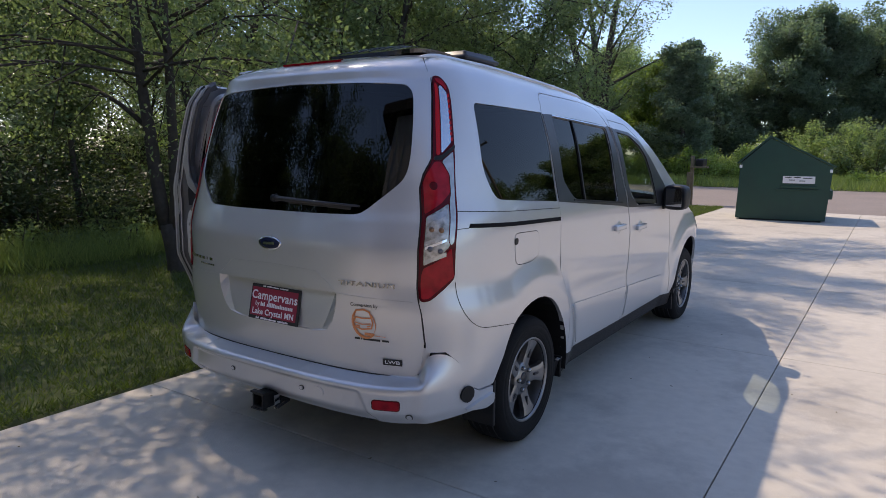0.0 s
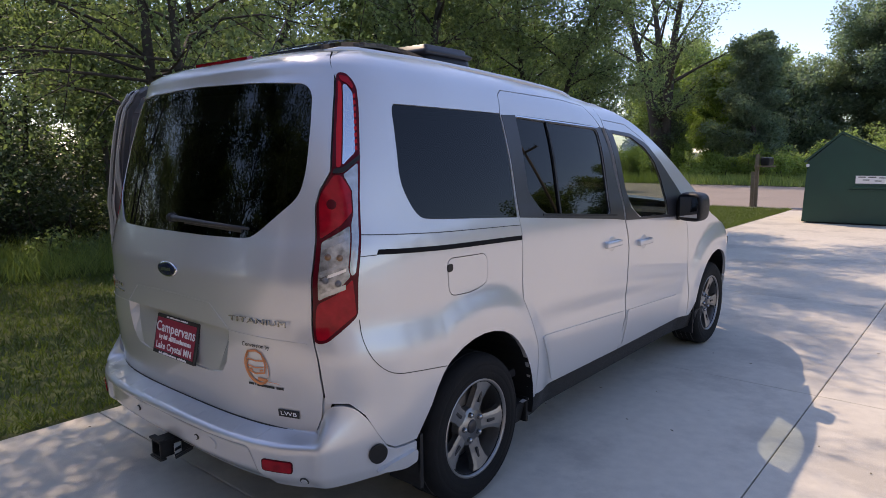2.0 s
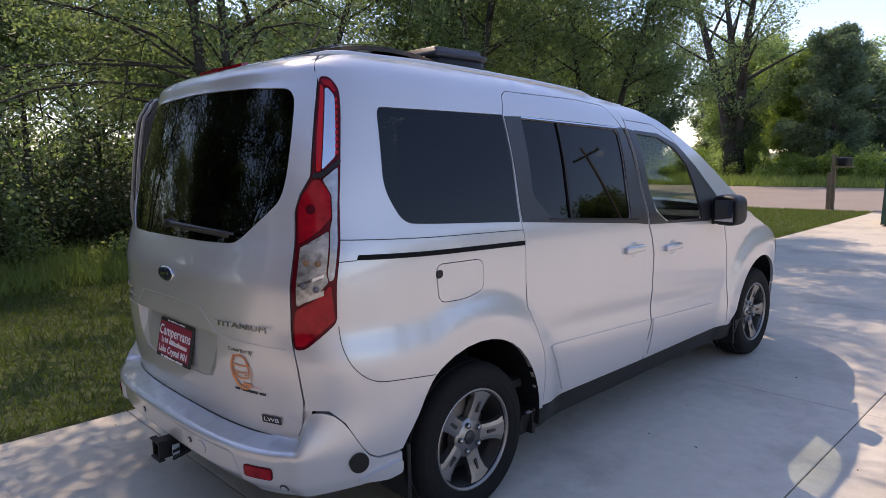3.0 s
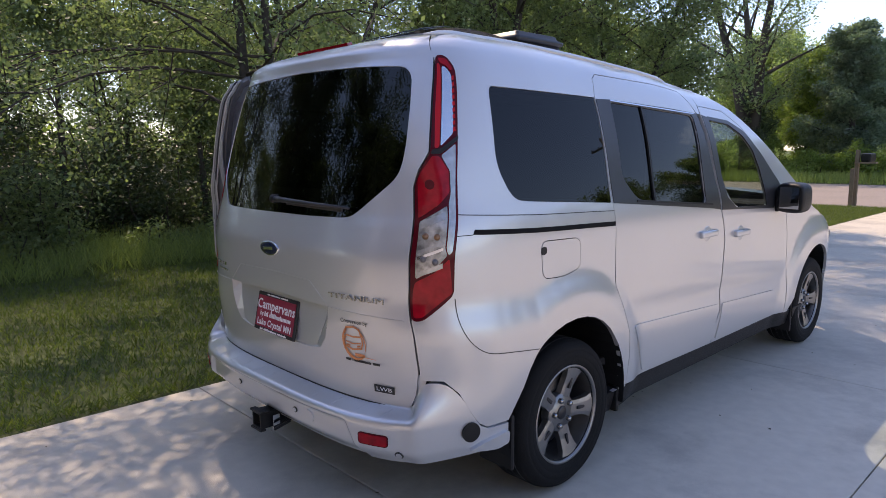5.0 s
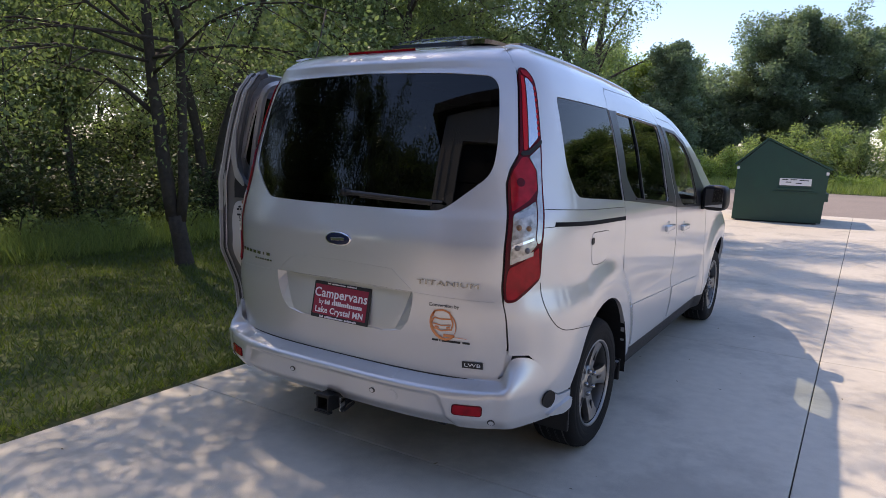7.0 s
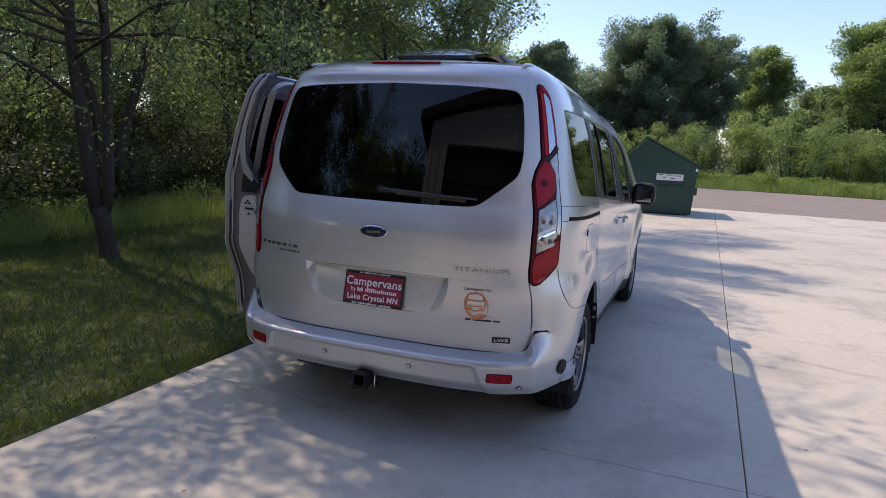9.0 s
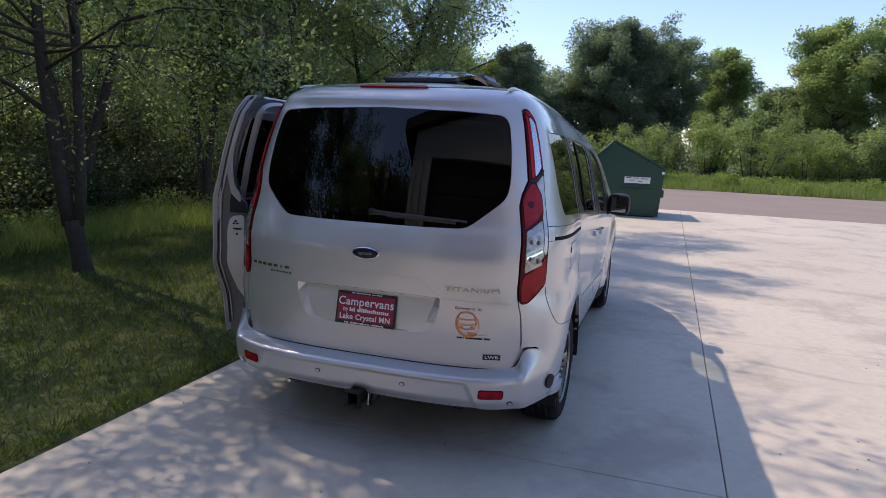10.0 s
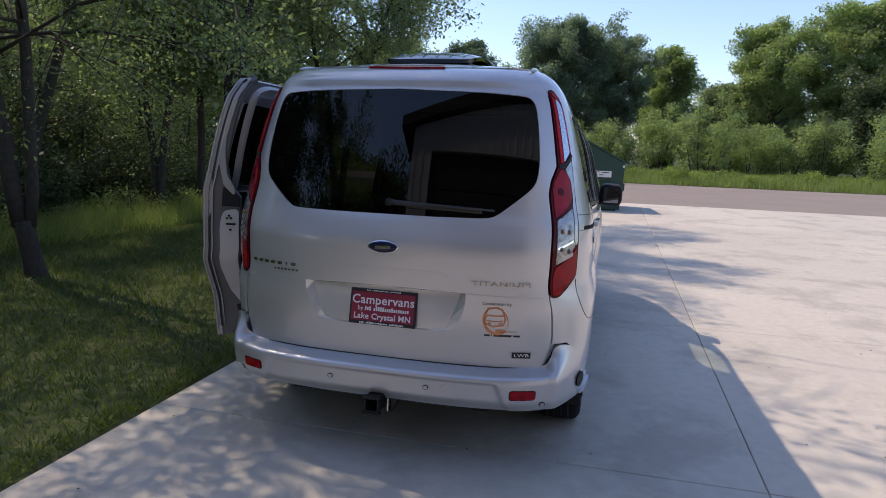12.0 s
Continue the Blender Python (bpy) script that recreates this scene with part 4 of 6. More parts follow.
# rear bumper
bump_half = [(0.0, 0.482), (0.565, 0.482), (0.602, 0.50), (0.622, 0.583), (0.700, 0.583), (0.758, 0.540), (0.80, 0.488), (0.861, 0.414), (0.90, 0.397), (1.01, 0.395), (1.015, 0.335), (0.95, 0.322), (0.75, 0.306), (0.55, 0.292), (0.30, 0.290), (0.0, 0.290)]
bump_line = both(bump_half)
bumper = skin("rear_bumper", rounded(bump_line, [0.035 if z > 0.42 and abs(u) > 0.6 else 0.0 for u, z in bump_line]), PAINT, van, "", fn=bumper_skin, step=0.0075, rim=0.12)
for side in (1, -1):
    skin("gate_sill", [(0.54, 0.462), (0.585, 0.462), (0.625, 0.53), (0.645, 0.60), (0.60, 0.60), (0.58, 0.52)], PAINT, van, off=-0.014, rim=0.0, step=0.03, flip=side)
for k in range(-6, 7):
    u = k * 0.088
    bm = bmesh.new()
    tube(bm, [bumper_skin(u, 0.472) + Vector((0, 0, 0.0002)), bumper_skin(u, 0.457) + Vector((0, 0, 0.0002))], [0.0006, 0.0006], 6)
    part("ledge_rib", bm, PAINT, bumper, "", True)
for side in (1, -1):
    skin("reflector", rounded([(0.480, 0.400), (0.566, 0.400), (0.566, 0.363), (0.480, 0.363)], 0.008), LENS_RED, bumper, "red reflector", fn=bumper_skin, off=0.005, rim=0.01, step=0.03, flip=side)
    skin("reflector_rim", grow(rounded([(0.480, 0.400), (0.566, 0.400), (0.566, 0.363), (0.480, 0.363)], 0.008), 0.004), LENS_DEEP, bumper, fn=bumper_skin, off=0.003, rim=0.006, step=0.03, flip=side)
    skin("bumper_corner_lip", rounded([(0.80, 0.335), (0.88, 0.358), (1.005, 0.375), (1.005, 0.325), (0.93, 0.315)], 0.02), PAINT, bumper, fn=bumper_skin, off=0.016, rim=0.02, step=0.025, flip=side)
for u, r, mt in ((0.600, 0.013, SEAL), (0.190, 0.011, SEAL), (-0.19, 0.011, SEAL), (-0.60, 0.013, SEAL), (0.265, 0.024, PAINT), (0.816, 0.036, TRIM)):
    z = {0.6: 0.335, -0.6: 0.335, 0.265: 0.385, 0.816: 0.402}.get(u, 0.385)
    circle = [(u + r * math.cos(2 * math.pi * k / 20), z + r * math.sin(2 * math.pi * k / 20)) for k in range(20)]
    nm = {0.024: "tow_eye_cover", 0.036: "bumper_plug"}.get(r, "parking_sensor")
    ob = skin(nm, circle, mt, bumper, "round black plug" if r == 0.036 else "", fn=bumper_skin, off=0.004 if r < 0.03 else 0.010, rim=0.008, step=0.03)
    if r < 0.02:
        skin("sensor_face", [(u + (a - u) * 0.72, z + (b - z) * 0.72) for a, b in circle], PAINT, ob, fn=bumper_skin, off=0.006, rim=0.003, step=0.03)

# badges, lettering and plate


def lettering(name, text, size, mat, parent, m, depth=0.0008, spacing=1.0, bold=0.0):
    cu = bpy.data.curves.new(name, "FONT")
    cu.body, cu.size, cu.extrude, cu.align_x, cu.align_y, cu.space_character = text, size, depth, "CENTER", "CENTER", spacing
    cu.resolution_u, cu.offset = 3, bold
    ob = bpy.data.objects.new(name, cu)
    scene.collection.objects.link(ob)
    dg = bpy.context.evaluated_depsgraph_get()
    me = bpy.data.meshes.new_from_object(ob.evaluated_get(dg))
    bpy.data.objects.remove(ob)
    me.transform(m)
    me.materials.clear()
    me.materials.append(mat)
    out = new(name, me)
    out.parent = parent
    return out


def on_rear(x, z, out=0.003, fn=None, lean=True):
    """A frame on the rear skin: x to the right, y up, z away from the van."""
    u = math.copysign(1, x) * min((k * 0.002 for k in range(340)), key=lambda u: abs(body(u, z).x - abs(x)))
    p, n = body(u, z), normal_at(body, u, z, 1)
    n = n if n.y < 0 else -n
    up = Vector((0, 0, 1))
    right = up.cross(n).normalized()
    up = n.cross(right)
    return Matrix.Translation(p + n * out) @ Matrix((right, up, n)).transposed().to_4x4()


def oval(name, rx, ry, mat, parent, m, depth, dome=0.0, label=""):
    bm = bmesh.new()
    revolve(bm, [(1.0, 0.0), (1.0, depth * 0.6), (0.94, depth), (0.5, depth + dome), (0.02, depth + dome)], 32)
    bmesh.ops.transform(bm, matrix=m @ Matrix.Diagonal((rx, ry, 1, 1)), verts=bm.verts)
    return part(name, bm, mat, parent, label, True)


mb = on_rear(0.0, 0.989, 0.001)
badge = oval("oval_badge", 0.072, 0.030, CHROME, tailgate, mb, 0.006, 0, "blue oval badge with chrome rim")
oval("badge_field", 0.066, 0.0255, BADGE_BLUE, badge, mb @ Matrix.Translation((0, 0, 0.0025)), 0.0045, 0.0015)
bm = bmesh.new()
box(bm, -0.036, -0.006, 0.0085, 0.036, 0.006, 0.0100, 0.0007, mb @ pose(0, 0, 0, 0, 0, 4))
part("badge_emblem", bm, CHROME, badge)
lettering("trim_badge", "TITANIUM", 0.038, BADGE_GREY, tailgate, on_rear(0.527, 0.857, 0.004) @ Matrix.Diagonal((1.42, 0.70, 1, 1)), 0.002, 1.05)
BARS = [(-0.672 + 0.038 * k, 0.026 if k != 5 else 0.008, 0.872) for k in range(7)] + [(-0.545 + 0.020 * k, 0.013, 0.845) for k in range(7)]
for x, w, z in BARS:
    bm = bmesh.new()
    hgt = 0.007 if z > 0.86 else 0.004
    box(bm, -w / 2, -hgt, 0, w / 2, hgt, 0.003, 0.001, on_rear(x, z, 0.002))
    part("model_badge_bar", bm, BADGE_GREY, tailgate)
lettering("sticker_line", "Conversion by", 0.0215, BLACK_INK, tailgate, on_rear(0.514, 0.770, 0.0025), 0.0003)
mo = on_rear(0.512, 0.693, 0.0022)


def ring(name, rx, ry, w, mat, parent, m, a0=0.0, a1=360.0, tilt=0.0):
    """A flat printed arc."""
    vs, fs = [], []
    n = 40
    for i in range(n + 1):
        a = radians(a0 + (a1 - a0) * i / n)
        c, s = math.cos(a), math.sin(a)
        t = w * (0.35 + 0.65 * math.sin(math.pi * i / n)) if a1 - a0 < 359 else w
        vs += [m @ pose(0, 0, 0, 0, 0, tilt) @ Vector((c * rx, s * ry, 0)), m @ pose(0, 0, 0, 0, 0, tilt) @ Vector((c * (rx - t), s * (ry - t), 0))]
    for i in range(n):
        fs.append((2 * i, 2 * i + 2, 2 * i + 3, 2 * i + 1))
    return link_mesh(name, vs, fs, mat, parent, smooth=False)


def stroke(pts, w):
    """A printed line through points."""
    vs, fs = [], []
    for i, p in enumerate(pts):
        a, b = Vector(pts[max(i - 1, 0)]), Vector(pts[min(i + 1, len(pts) - 1)])
        t = (b - a).normalized() * w * 0.5
        vs += [mo @ Vector((p[0] - t.y, p[1] + t.x, 0)), mo @ Vector((p[0] + t.y, p[1] - t.x, 0))]
    for i in range(len(pts) - 1):
        fs.append((2 * i, 2 * i + 1, 2 * i + 3, 2 * i + 2))
    link_mesh("sticker_stroke", vs, fs, ORANGE_INK, tailgate, smooth=False)


ring("sticker_swoosh", 0.058, 0.066, 0.013, ORANGE_INK, tailgate, mo, 95, 300, 22)
ring("sticker_swoosh", 0.054, 0.060, 0.005, ORANGE_INK, tailgate, mo, -55, 65, 22)
stroke([(-0.046, 0.030), (-0.036, 0.054), (0.0, 0.060), (0.026, 0.052), (0.036, 0.026)], 0.008)
stroke([(-0.040, 0.026), (-0.006, 0.022), (0.036, 0.026)], 0.006)
stroke([(-0.040, 0.024), (-0.050, 0.004), (-0.046, -0.014), (-0.010, -0.026), (0.034, -0.018), (0.040, 0.006), (0.036, 0.026)], 0.007)
stroke([(-0.042, 0.002), (-0.008, -0.004), (0.032, 0.002)], 0.005)
stroke([(-0.036, -0.010), (-0.020, -0.013)], 0.007)
stroke([(0.012, -0.012), (0.028, -0.009)], 0.007)
stroke([(0.0, -0.044), (0.044, -0.044)], 0.012)
stroke([(0.044, -0.048), (0.098, -0.048)], 0.002)
x = 0.462
for w in (0.026, 0.004, 0.078, 0.030):
    bm = bmesh.new()
    box(bm, -w / 2, -0.0042, 0, w / 2, 0.0042, 0.0006, 0, on_rear(x + w / 2, 0.626, 0.0018))
    part("sticker_bar", bm, BLACK_INK, tailgate)
    x += w + 0.006
mw = on_rear(0.623, 0.537, 0.002)
bm = bmesh.new()
box(bm, -0.042, -0.0135, 0, 0.042, 0.0135, 0.003, 0.001, mw)
lb = part("size_badge", bm, BLACK_INK, tailgate, "small black badge with white letters")
lettering("badge_letters", "LWB", 0.024, WHITE_INK, lb, mw @ Matrix.Translation((0, 0, 0.0036)) @ Matrix.Diagonal((1.35, 0.85, 1, 1)), 0.0004)

# dealer plate in its black frame
PLATE = Matrix.Translation((0, -0.792, 0.708)) @ pose(0, 0, 0, 78, 0, 0)
bm = bmesh.new()
box(bm, -0.158, -0.080, -0.006, 0.158, 0.080, 0.006, 0.004, PLATE)
plate = part("dealer_plate", bm, BLACK_INK, van, "red dealer plate in a black frame")
bm = bmesh.new()
box(bm, -0.148, -0.064, 0.0062, 0.148, 0.066, 0.0072, 0, PLATE)
part("plate_face", bm, PLATE_RED, plate)
for text, size, z in (("Campervans", 0.056, 0.030), ("Lake Crystal MN", 0.037, -0.044)):
    lettering("inscription", text, size, WHITE_INK, plate, PLATE @ Matrix.Translation((0, z, 0.0080)), 0.0004, 1.06, 0.0009)
lettering("inscription", "by", 0.03, WHITE_INK, plate, PLATE @ Matrix.Translation((-0.105, -0.008, 0.0080)), 0.0004)
for x0, x1, z, h, w, gaps in ((-0.084, 0.122, -0.008, 0.0095, 0.0105, (3,)), (-0.105, 0.105, -0.0725, 0.0042, 0.0075, (3, 18)), (-0.080, 0.080, 0.0735, 0.0032, 0.006, (3, 17))):
    x, k = x0, 0
    tall = random.Random(5)
    while x < x1:
        if k not in gaps:
            bm = bmesh.new()
            box(bm, x, z - h, 0.0064, x + w * 0.72, z + h * tall.choice((0.45, 0.45, 1.0)), 0.0082, 0, PLATE)
            part("plate_bar", bm, WHITE_INK, plate)
        x, k = x + w, k + 1

# roof, rails, vent, windscreen, bonnet and nose


rear_edge = [tuple(body(u, 1.80).xy) for u in np.linspace(-REACH, REACH, 41)]
roof_outline = [(x, y) for x, y in rear_edge] + [(half_width(y, top_line(y)), y) for y in (0.3, 0.7, 1.05, 1.25, 1.45)] + [(0.62, 1.50), (0.40, 1.54), (0.0, 1.56), (-0.40, 1.54), (-0.62, 1.50)] + [(-half_width(y, top_line(y)), y) for y in (1.45, 1.25, 1.05, 0.7, 0.3)]


def roof_fn(x, y):
    e = top_line(y) + 0.001
    w = max(half_width(y, e), 0.05) if y > BACK else 0.59
    t = max(0.0, 1 - (abs(x) / w) ** 2.2)
    f = max(0.0, 1 - (max(0.0, BACK - y) / 0.245) ** 2.4)
    return Vector((x, y, e + 0.040 * t * f))


skin("roof", roof_outline, PAINT, van, "", fn=roof_fn, step=0.05, rim=0.012)
for side in (1, -1):
    pts = [(side * 0.570, y, top_line(y) + 0.004 - 0.016 * ease(-0.38, -0.455, y) - 0.02 * ease(1.2, 1.32, y)) for y in np.linspace(-0.475, 1.32, 26)]
    bm = bmesh.new()
    tube(bm, pts, [0.003, 0.009] + [0.013] * 22 + [0.011, 0.006], 10)
    part("roof_rail", bm, PAINT, van, "silver roof rail", True)

# roof fan with its smoked lid
fan = new("roof_fan")
fan.parent = van
fan["label"] = "smoked black roof vent fan"
bm = bmesh.new()
box(bm, -0.205, -0.20, 1.815, 0.225, 0.46, 1.862, 0.02)
part("fan_base", bm, TRIM, fan)


def lid_fn(x, y):
    """The arched lid, highest in its middle."""
    return Vector((x, y, 1.864 + 0.074 * max(0.0, 1 - ((y - 0.14) / 0.37) ** 2) * (1 - 0.35 * abs((x - 0.01) / 0.235) ** 3)))


skin("fan_lid", rounded([(-0.225, -0.22), (0.245, -0.22), (0.245, 0.50), (-0.225, 0.50)], 0.08), GLOSS_BLACK, fan, "smoked lid", fn=lid_fn, step=0.035, rim=0.02)
for k in range(6):
    bm = bmesh.new()
    x = -0.165 + k * 0.07
    tube(bm, [lid_fn(x, y) + Vector((0, 0, 0.002)) for y in np.linspace(-0.18, 0.46, 12)], [0.0016] * 12, 5)
    part("lid_rib", bm, GLOSS_BLACK, fan)
vent = new("roof_vent")
vent.parent = van
vent["label"] = "low round-cornered black roof air vent"
bm = bmesh.new()
box(bm, -0.12, 0.50, 1.80, 0.19, 0.88, 1.935, 0.05)
part("vent_body", bm, TRIM, vent, "", True)
bm = bmesh.new()
box(bm, -0.125, 0.495, 1.915, 0.195, 0.885, 1.972, 0.022)
for v in bm.verts:
    if v.co.z > 1.945:
        v.co.x = 0.035 + (v.co.x - 0.035) * 0.84
        v.co.y = 0.69 + (v.co.y - 0.69) * 0.86
part("vent_cap", bm, DARK_GREY, vent, "smoked vent cap", True)
bm = bmesh.new()
tube(bm, [(0.1, 1.5, 1.71), (0.1, 1.46, 1.79)], [0.008, 0.004], 6)
part("aerial", bm, TRIM, van)


def screen_fn(x, z):
    """The windscreen, bowed forward in the middle."""
    y0 = table([(0.98, 2.78), (1.085, 2.62), (1.195, 2.45), (1.345, 2.21), (1.48, 1.97), (1.575, 1.81), (1.635, 1.68), (1.70, 1.46)], z)
    w = half_width(y0, z)
    return Vector((x, y0 + 0.07 * (1 - (x / w) ** 2), z))


scr = [(half_width(2.7, 1.05) - 0.01, 1.05)] + [(half_width(1.9, z) - 0.006, z) for z in (1.2, 1.35, 1.5, 1.60, 1.675)]
scr_outline = [(-x, z) for x, z in scr] + [(x, z) for x, z in reversed(scr)]
skin("windscreen", scr_outline, CLEAR_GLASS, van, "clear windscreen", fn=screen_fn, rim=0.0, step=0.08, off=-0.003)


def bonnet_fn(x, y):
    e = top_line(min(y, 3.9))
    return Vector((x, y, e + 0.07 * max(0.0, 1 - (abs(x) / 0.9) ** 2.2)))


nose_top = [(half_width(3.0, 0.9) - 0.012, 2.70), (half_width(3.0, 0.9) - 0.012, 3.0), (0.78, 3.22), (0.64, 3.44), (0.40, 3.60), (0.0, 3.68)]
skin("bonnet", [(x, y) for x, y in nose_top] + [(-x, y) for x, y in nose_top[-2::-1]], PAINT, van, "", fn=bonnet_fn, step=0.08, rim=0.02)
NU = SIDE_END + 1.3
front_out = [(4.88, 0.76), (5.05, 0.79), (5.35, 0.80), (NU - 0.002, 0.80), (NU - 0.002, 0.22), (4.98, 0.22), (4.76, 0.26), (4.715, 0.45), (4.88, 0.55)]
for side in (1, -1):
    bp = skin("front_bumper", front_out, PAINT, van, "", [[(5.50, 0.60), (NU - 0.06, 0.60), (NU - 0.06, 0.34), (5.43, 0.34)]], step=0.05, flip=side)
    skin("grille", [(5.50, 0.60), (NU - 0.002, 0.60), (NU - 0.002, 0.34), (5.43, 0.34)], TRIM, bp, "black lower grille", off=-0.02, rim=0, step=0.06, flip=side)
    skin("headlamp", rounded([(4.70, 0.775), (5.06, 0.765), (5.20, 0.68), (4.84, 0.64)], 0.03), LENS_CLEAR, van, "clear headlamp", off=0.006, rim=0.02, step=0.03, flip=side)
    # mirror, wheel-arch lining, mudflaps
    bm = bmesh.new()
    bmesh.ops.create_uvsphere(bm, u_segments=28, v_segments=16, radius=1)
    for v in bm.verts:
        q = [math.copysign(abs(c) ** 0.55, c) for c in v.co]
        v.co = Vector((0.957 + 0.094 * q[0], 2.225 + max(0.11 * q[1], -0.082), 1.074 + 0.092 * q[2]))
        v.co.y -= (v.co.x - 0.86) * 0.30
        if side < 0:
            v.co.x *= -1
    if side < 0:
        bmesh.ops.reverse_faces(bm, faces=bm.faces)
    mir = part("wing_mirror", bm, TRIM, van, "black wing mirror", True)
    bm = bmesh.new()
    box(bm, 0.79, 2.16, 0.985, 0.89, 2.26, 1.035, 0.015)
    for v in bm.verts:
        v.co.x *= side
    part("mirror_arm", bm, TRIM, mir, "", True)
    bm = bmesh.new()
    box(bm, 0.898, 2.137, 1.010, 1.022, 2.142, 1.140, 0.002)
    for v in bm.verts:
        v.co.y -= (v.co.x - 0.86) * 0.30
        v.co.x *= side
    part("mirror_glass", bm, MIRROR, mir)
    for yc in (REAR_AXLE, FRONT_AXLE):
        bm = bmesh.new()
        vs = []
        n = 24
        for i in range(n + 1):
            a = math.pi + 0.2 - (math.pi + 0.4) * i / n
            y, z = yc + 0.393 * math.cos(a), 0.325 + 0.393 * math.sin(a)
            past = min(max((y - AHEAD) / 0.8, 0), 1)
            vs.append([bm.verts.new((side * (half_width(yc, 0.6) * (1 - past ** 2.3) ** 0.435 - 0.016), y, z)), bm.verts.new((side * 0.50, y, z))])
        for a, b in zip(vs, vs[1:]):
            bm.faces.new((a[0], b[0], b[1], a[1]))
        bm.faces.new([v[1] for v in vs])
        part("wheel_arch_liner", bm, TRIM, van)
    bm = bmesh.new()
    box(bm, 0.72, -0.345, 0.185, 0.885, -0.325, 0.40, 0.008)
    for v in bm.verts:
        v.co.x *= side
    part("mudflap", bm, TRIM, van)
    bm = bmesh.new()
    box(bm, 0.74, 0.395, 0.20, 0.870, 0.415, 0.315, 0.006)
    for v in bm.verts:
        v.co.x *= side
    part("stone_guard", bm, TRIM, van)
    bm = bmesh.new()
    box(bm, 0.72, FRONT_AXLE - 0.405, 0.15, 0.87, FRONT_AXLE - 0.385, 0.36, 0.006)
    for v in bm.verts:
        v.co.x *= side
    part("mudflap", bm, TRIM, van)

# wheels
TYRE = [(0.190, -0.10), (0.205, -0.105), (0.250, -0.112), (0.281, -0.108), (0.301, -0.092), (0.309, -0.07), (0.311, 0.0), (0.309, 0.07), (0.301, 0.092), (0.281, 0.108), (0.268, 0.1115), (0.266, 0.1105), (0.264, 0.1118), (0.240, 0.112), (0.238, 0.111), (0.236, 0.1115), (0.214, 0.106), (0.200, 0.098), (0.190, 0.09)]


def wheel(y, side):
    hub = new("wheel")
    hub.parent = van
    hub["label"] = "five-spoke grey alloy wheel with black tyre"
    m = Matrix.Translation((side * (0.768 if y < 1 else 0.748), y, 0.296)) @ pose(0, 0, 0, 0, 90 * side, 0) @ pose(0, 0, 0, 0, 0, 14)
    bm = bmesh.new()
    revolve(bm, TYRE, 64, m)
    tyre = part("tyre", bm, RUBBER, hub, "black tyre", True)
    bm = bmesh.new()
    for z in (-0.055, -0.018, 0.018, 0.055):
        revolve(bm, [(0.3115, z - 0.004), (0.3095, z), (0.3115, z + 0.004)], 48, m)
    part("tread_groove", bm, SEAL, tyre)
    m = m @ Matrix.Diagonal((0.975, 0.975, 1, 1))
    bm = bmesh.new()
    revolve(bm, [(0.213, 0.100), (0.211, 0.104), (0.203, 0.103), (0.199, 0.092), (0.196, 0.06), (0.190, -0.06), (0.195, -0.095), (0.207, -0.10)], 56, m)
    rim = part("rim", bm, ALLOY, hub, "grey alloy rim", True)
    bm = bmesh.new()
    revolve(bm, [(0.0, -0.02), (0.19, -0.02)], 32, m)
    part("wheel_back", bm, TRIM, rim)
    bm = bmesh.new()
    revolve(bm, [(0.05, -0.005), (0.05, 0.012), (0.148, 0.012), (0.150, -0.005)], 40, m)
    part("brake_disc", bm, STEEL, hub, "", True)
    bm = bmesh.new()
    box(bm, 0.085, -0.05, 0.005, 0.165, 0.05, 0.04, 0.01, m @ pose(0, 0, 0, 0, 0, 170))
    part("brake_caliper", bm, STEEL, hub)
    for k in range(5):
        r = m @ pose(0, 0, 0, 0, 0, 72 * k)
        bm = bmesh.new()
        secs = [(0.035, 0.042, 0.068), (0.075, 0.035, 0.072), (0.12, 0.034, 0.077), (0.165, 0.041, 0.086), (0.198, 0.060, 0.092)]
        rows = [[bm.verts.new((x, s * w, z - d)) for s, d in ((-1, 0.030), (-1, 0.004), (-0.55, 0.0), (0.55, 0.0), (1, 0.004), (1, 0.030))] for x, w, z in secs]
        for a, b in zip(rows, rows[1:]):
            for i in range(5):
                bm.faces.new((a[i], b[i], b[i + 1], a[i + 1]))
        bmesh.ops.recalc_face_normals(bm, faces=bm.faces)
        bmesh.ops.transform(bm, matrix=r, verts=bm.verts)
        sp = part("spoke", bm, ALLOY, hub)
        bm = bmesh.new()
        box(bm, 0.105, -0.007, 0.066, 0.180, 0.007, 0.0835, 0.003, r)
        part("spoke_groove", bm, ALLOY_DARK, sp)
        bm = bmesh.new()
        revolve(bm, [(0.0, 0.090), (0.008, 0.089), (0.0115, 0.084), (0.012, 0.062)], 10, r @ pose(0.057 * math.cos(radians(36)), 0.057 * math.sin(radians(36)), 0))
        part("wheel_nut", bm, BADGE_GREY, hub, "", True)
    bm = bmesh.new()
    revolve(bm, [(0.0, 0.073), (0.080, 0.071), (0.084, 0.064), (0.084, 0.03)], 32, m)
    part("hub", bm, ALLOY, hub, "", True)
    bm = bmesh.new()
    revolve(bm, [(0.0, 0.080), (0.024, 0.079), (0.030, 0.075), (0.030, 0.06)], 24, m)
    part("hub_cap", bm, ALLOY_DARK, hub, "dark centre cap", True)
    return hub


for y in (REAR_AXLE, FRONT_AXLE):
    for side in (1, -1):
        wheel(y, side)

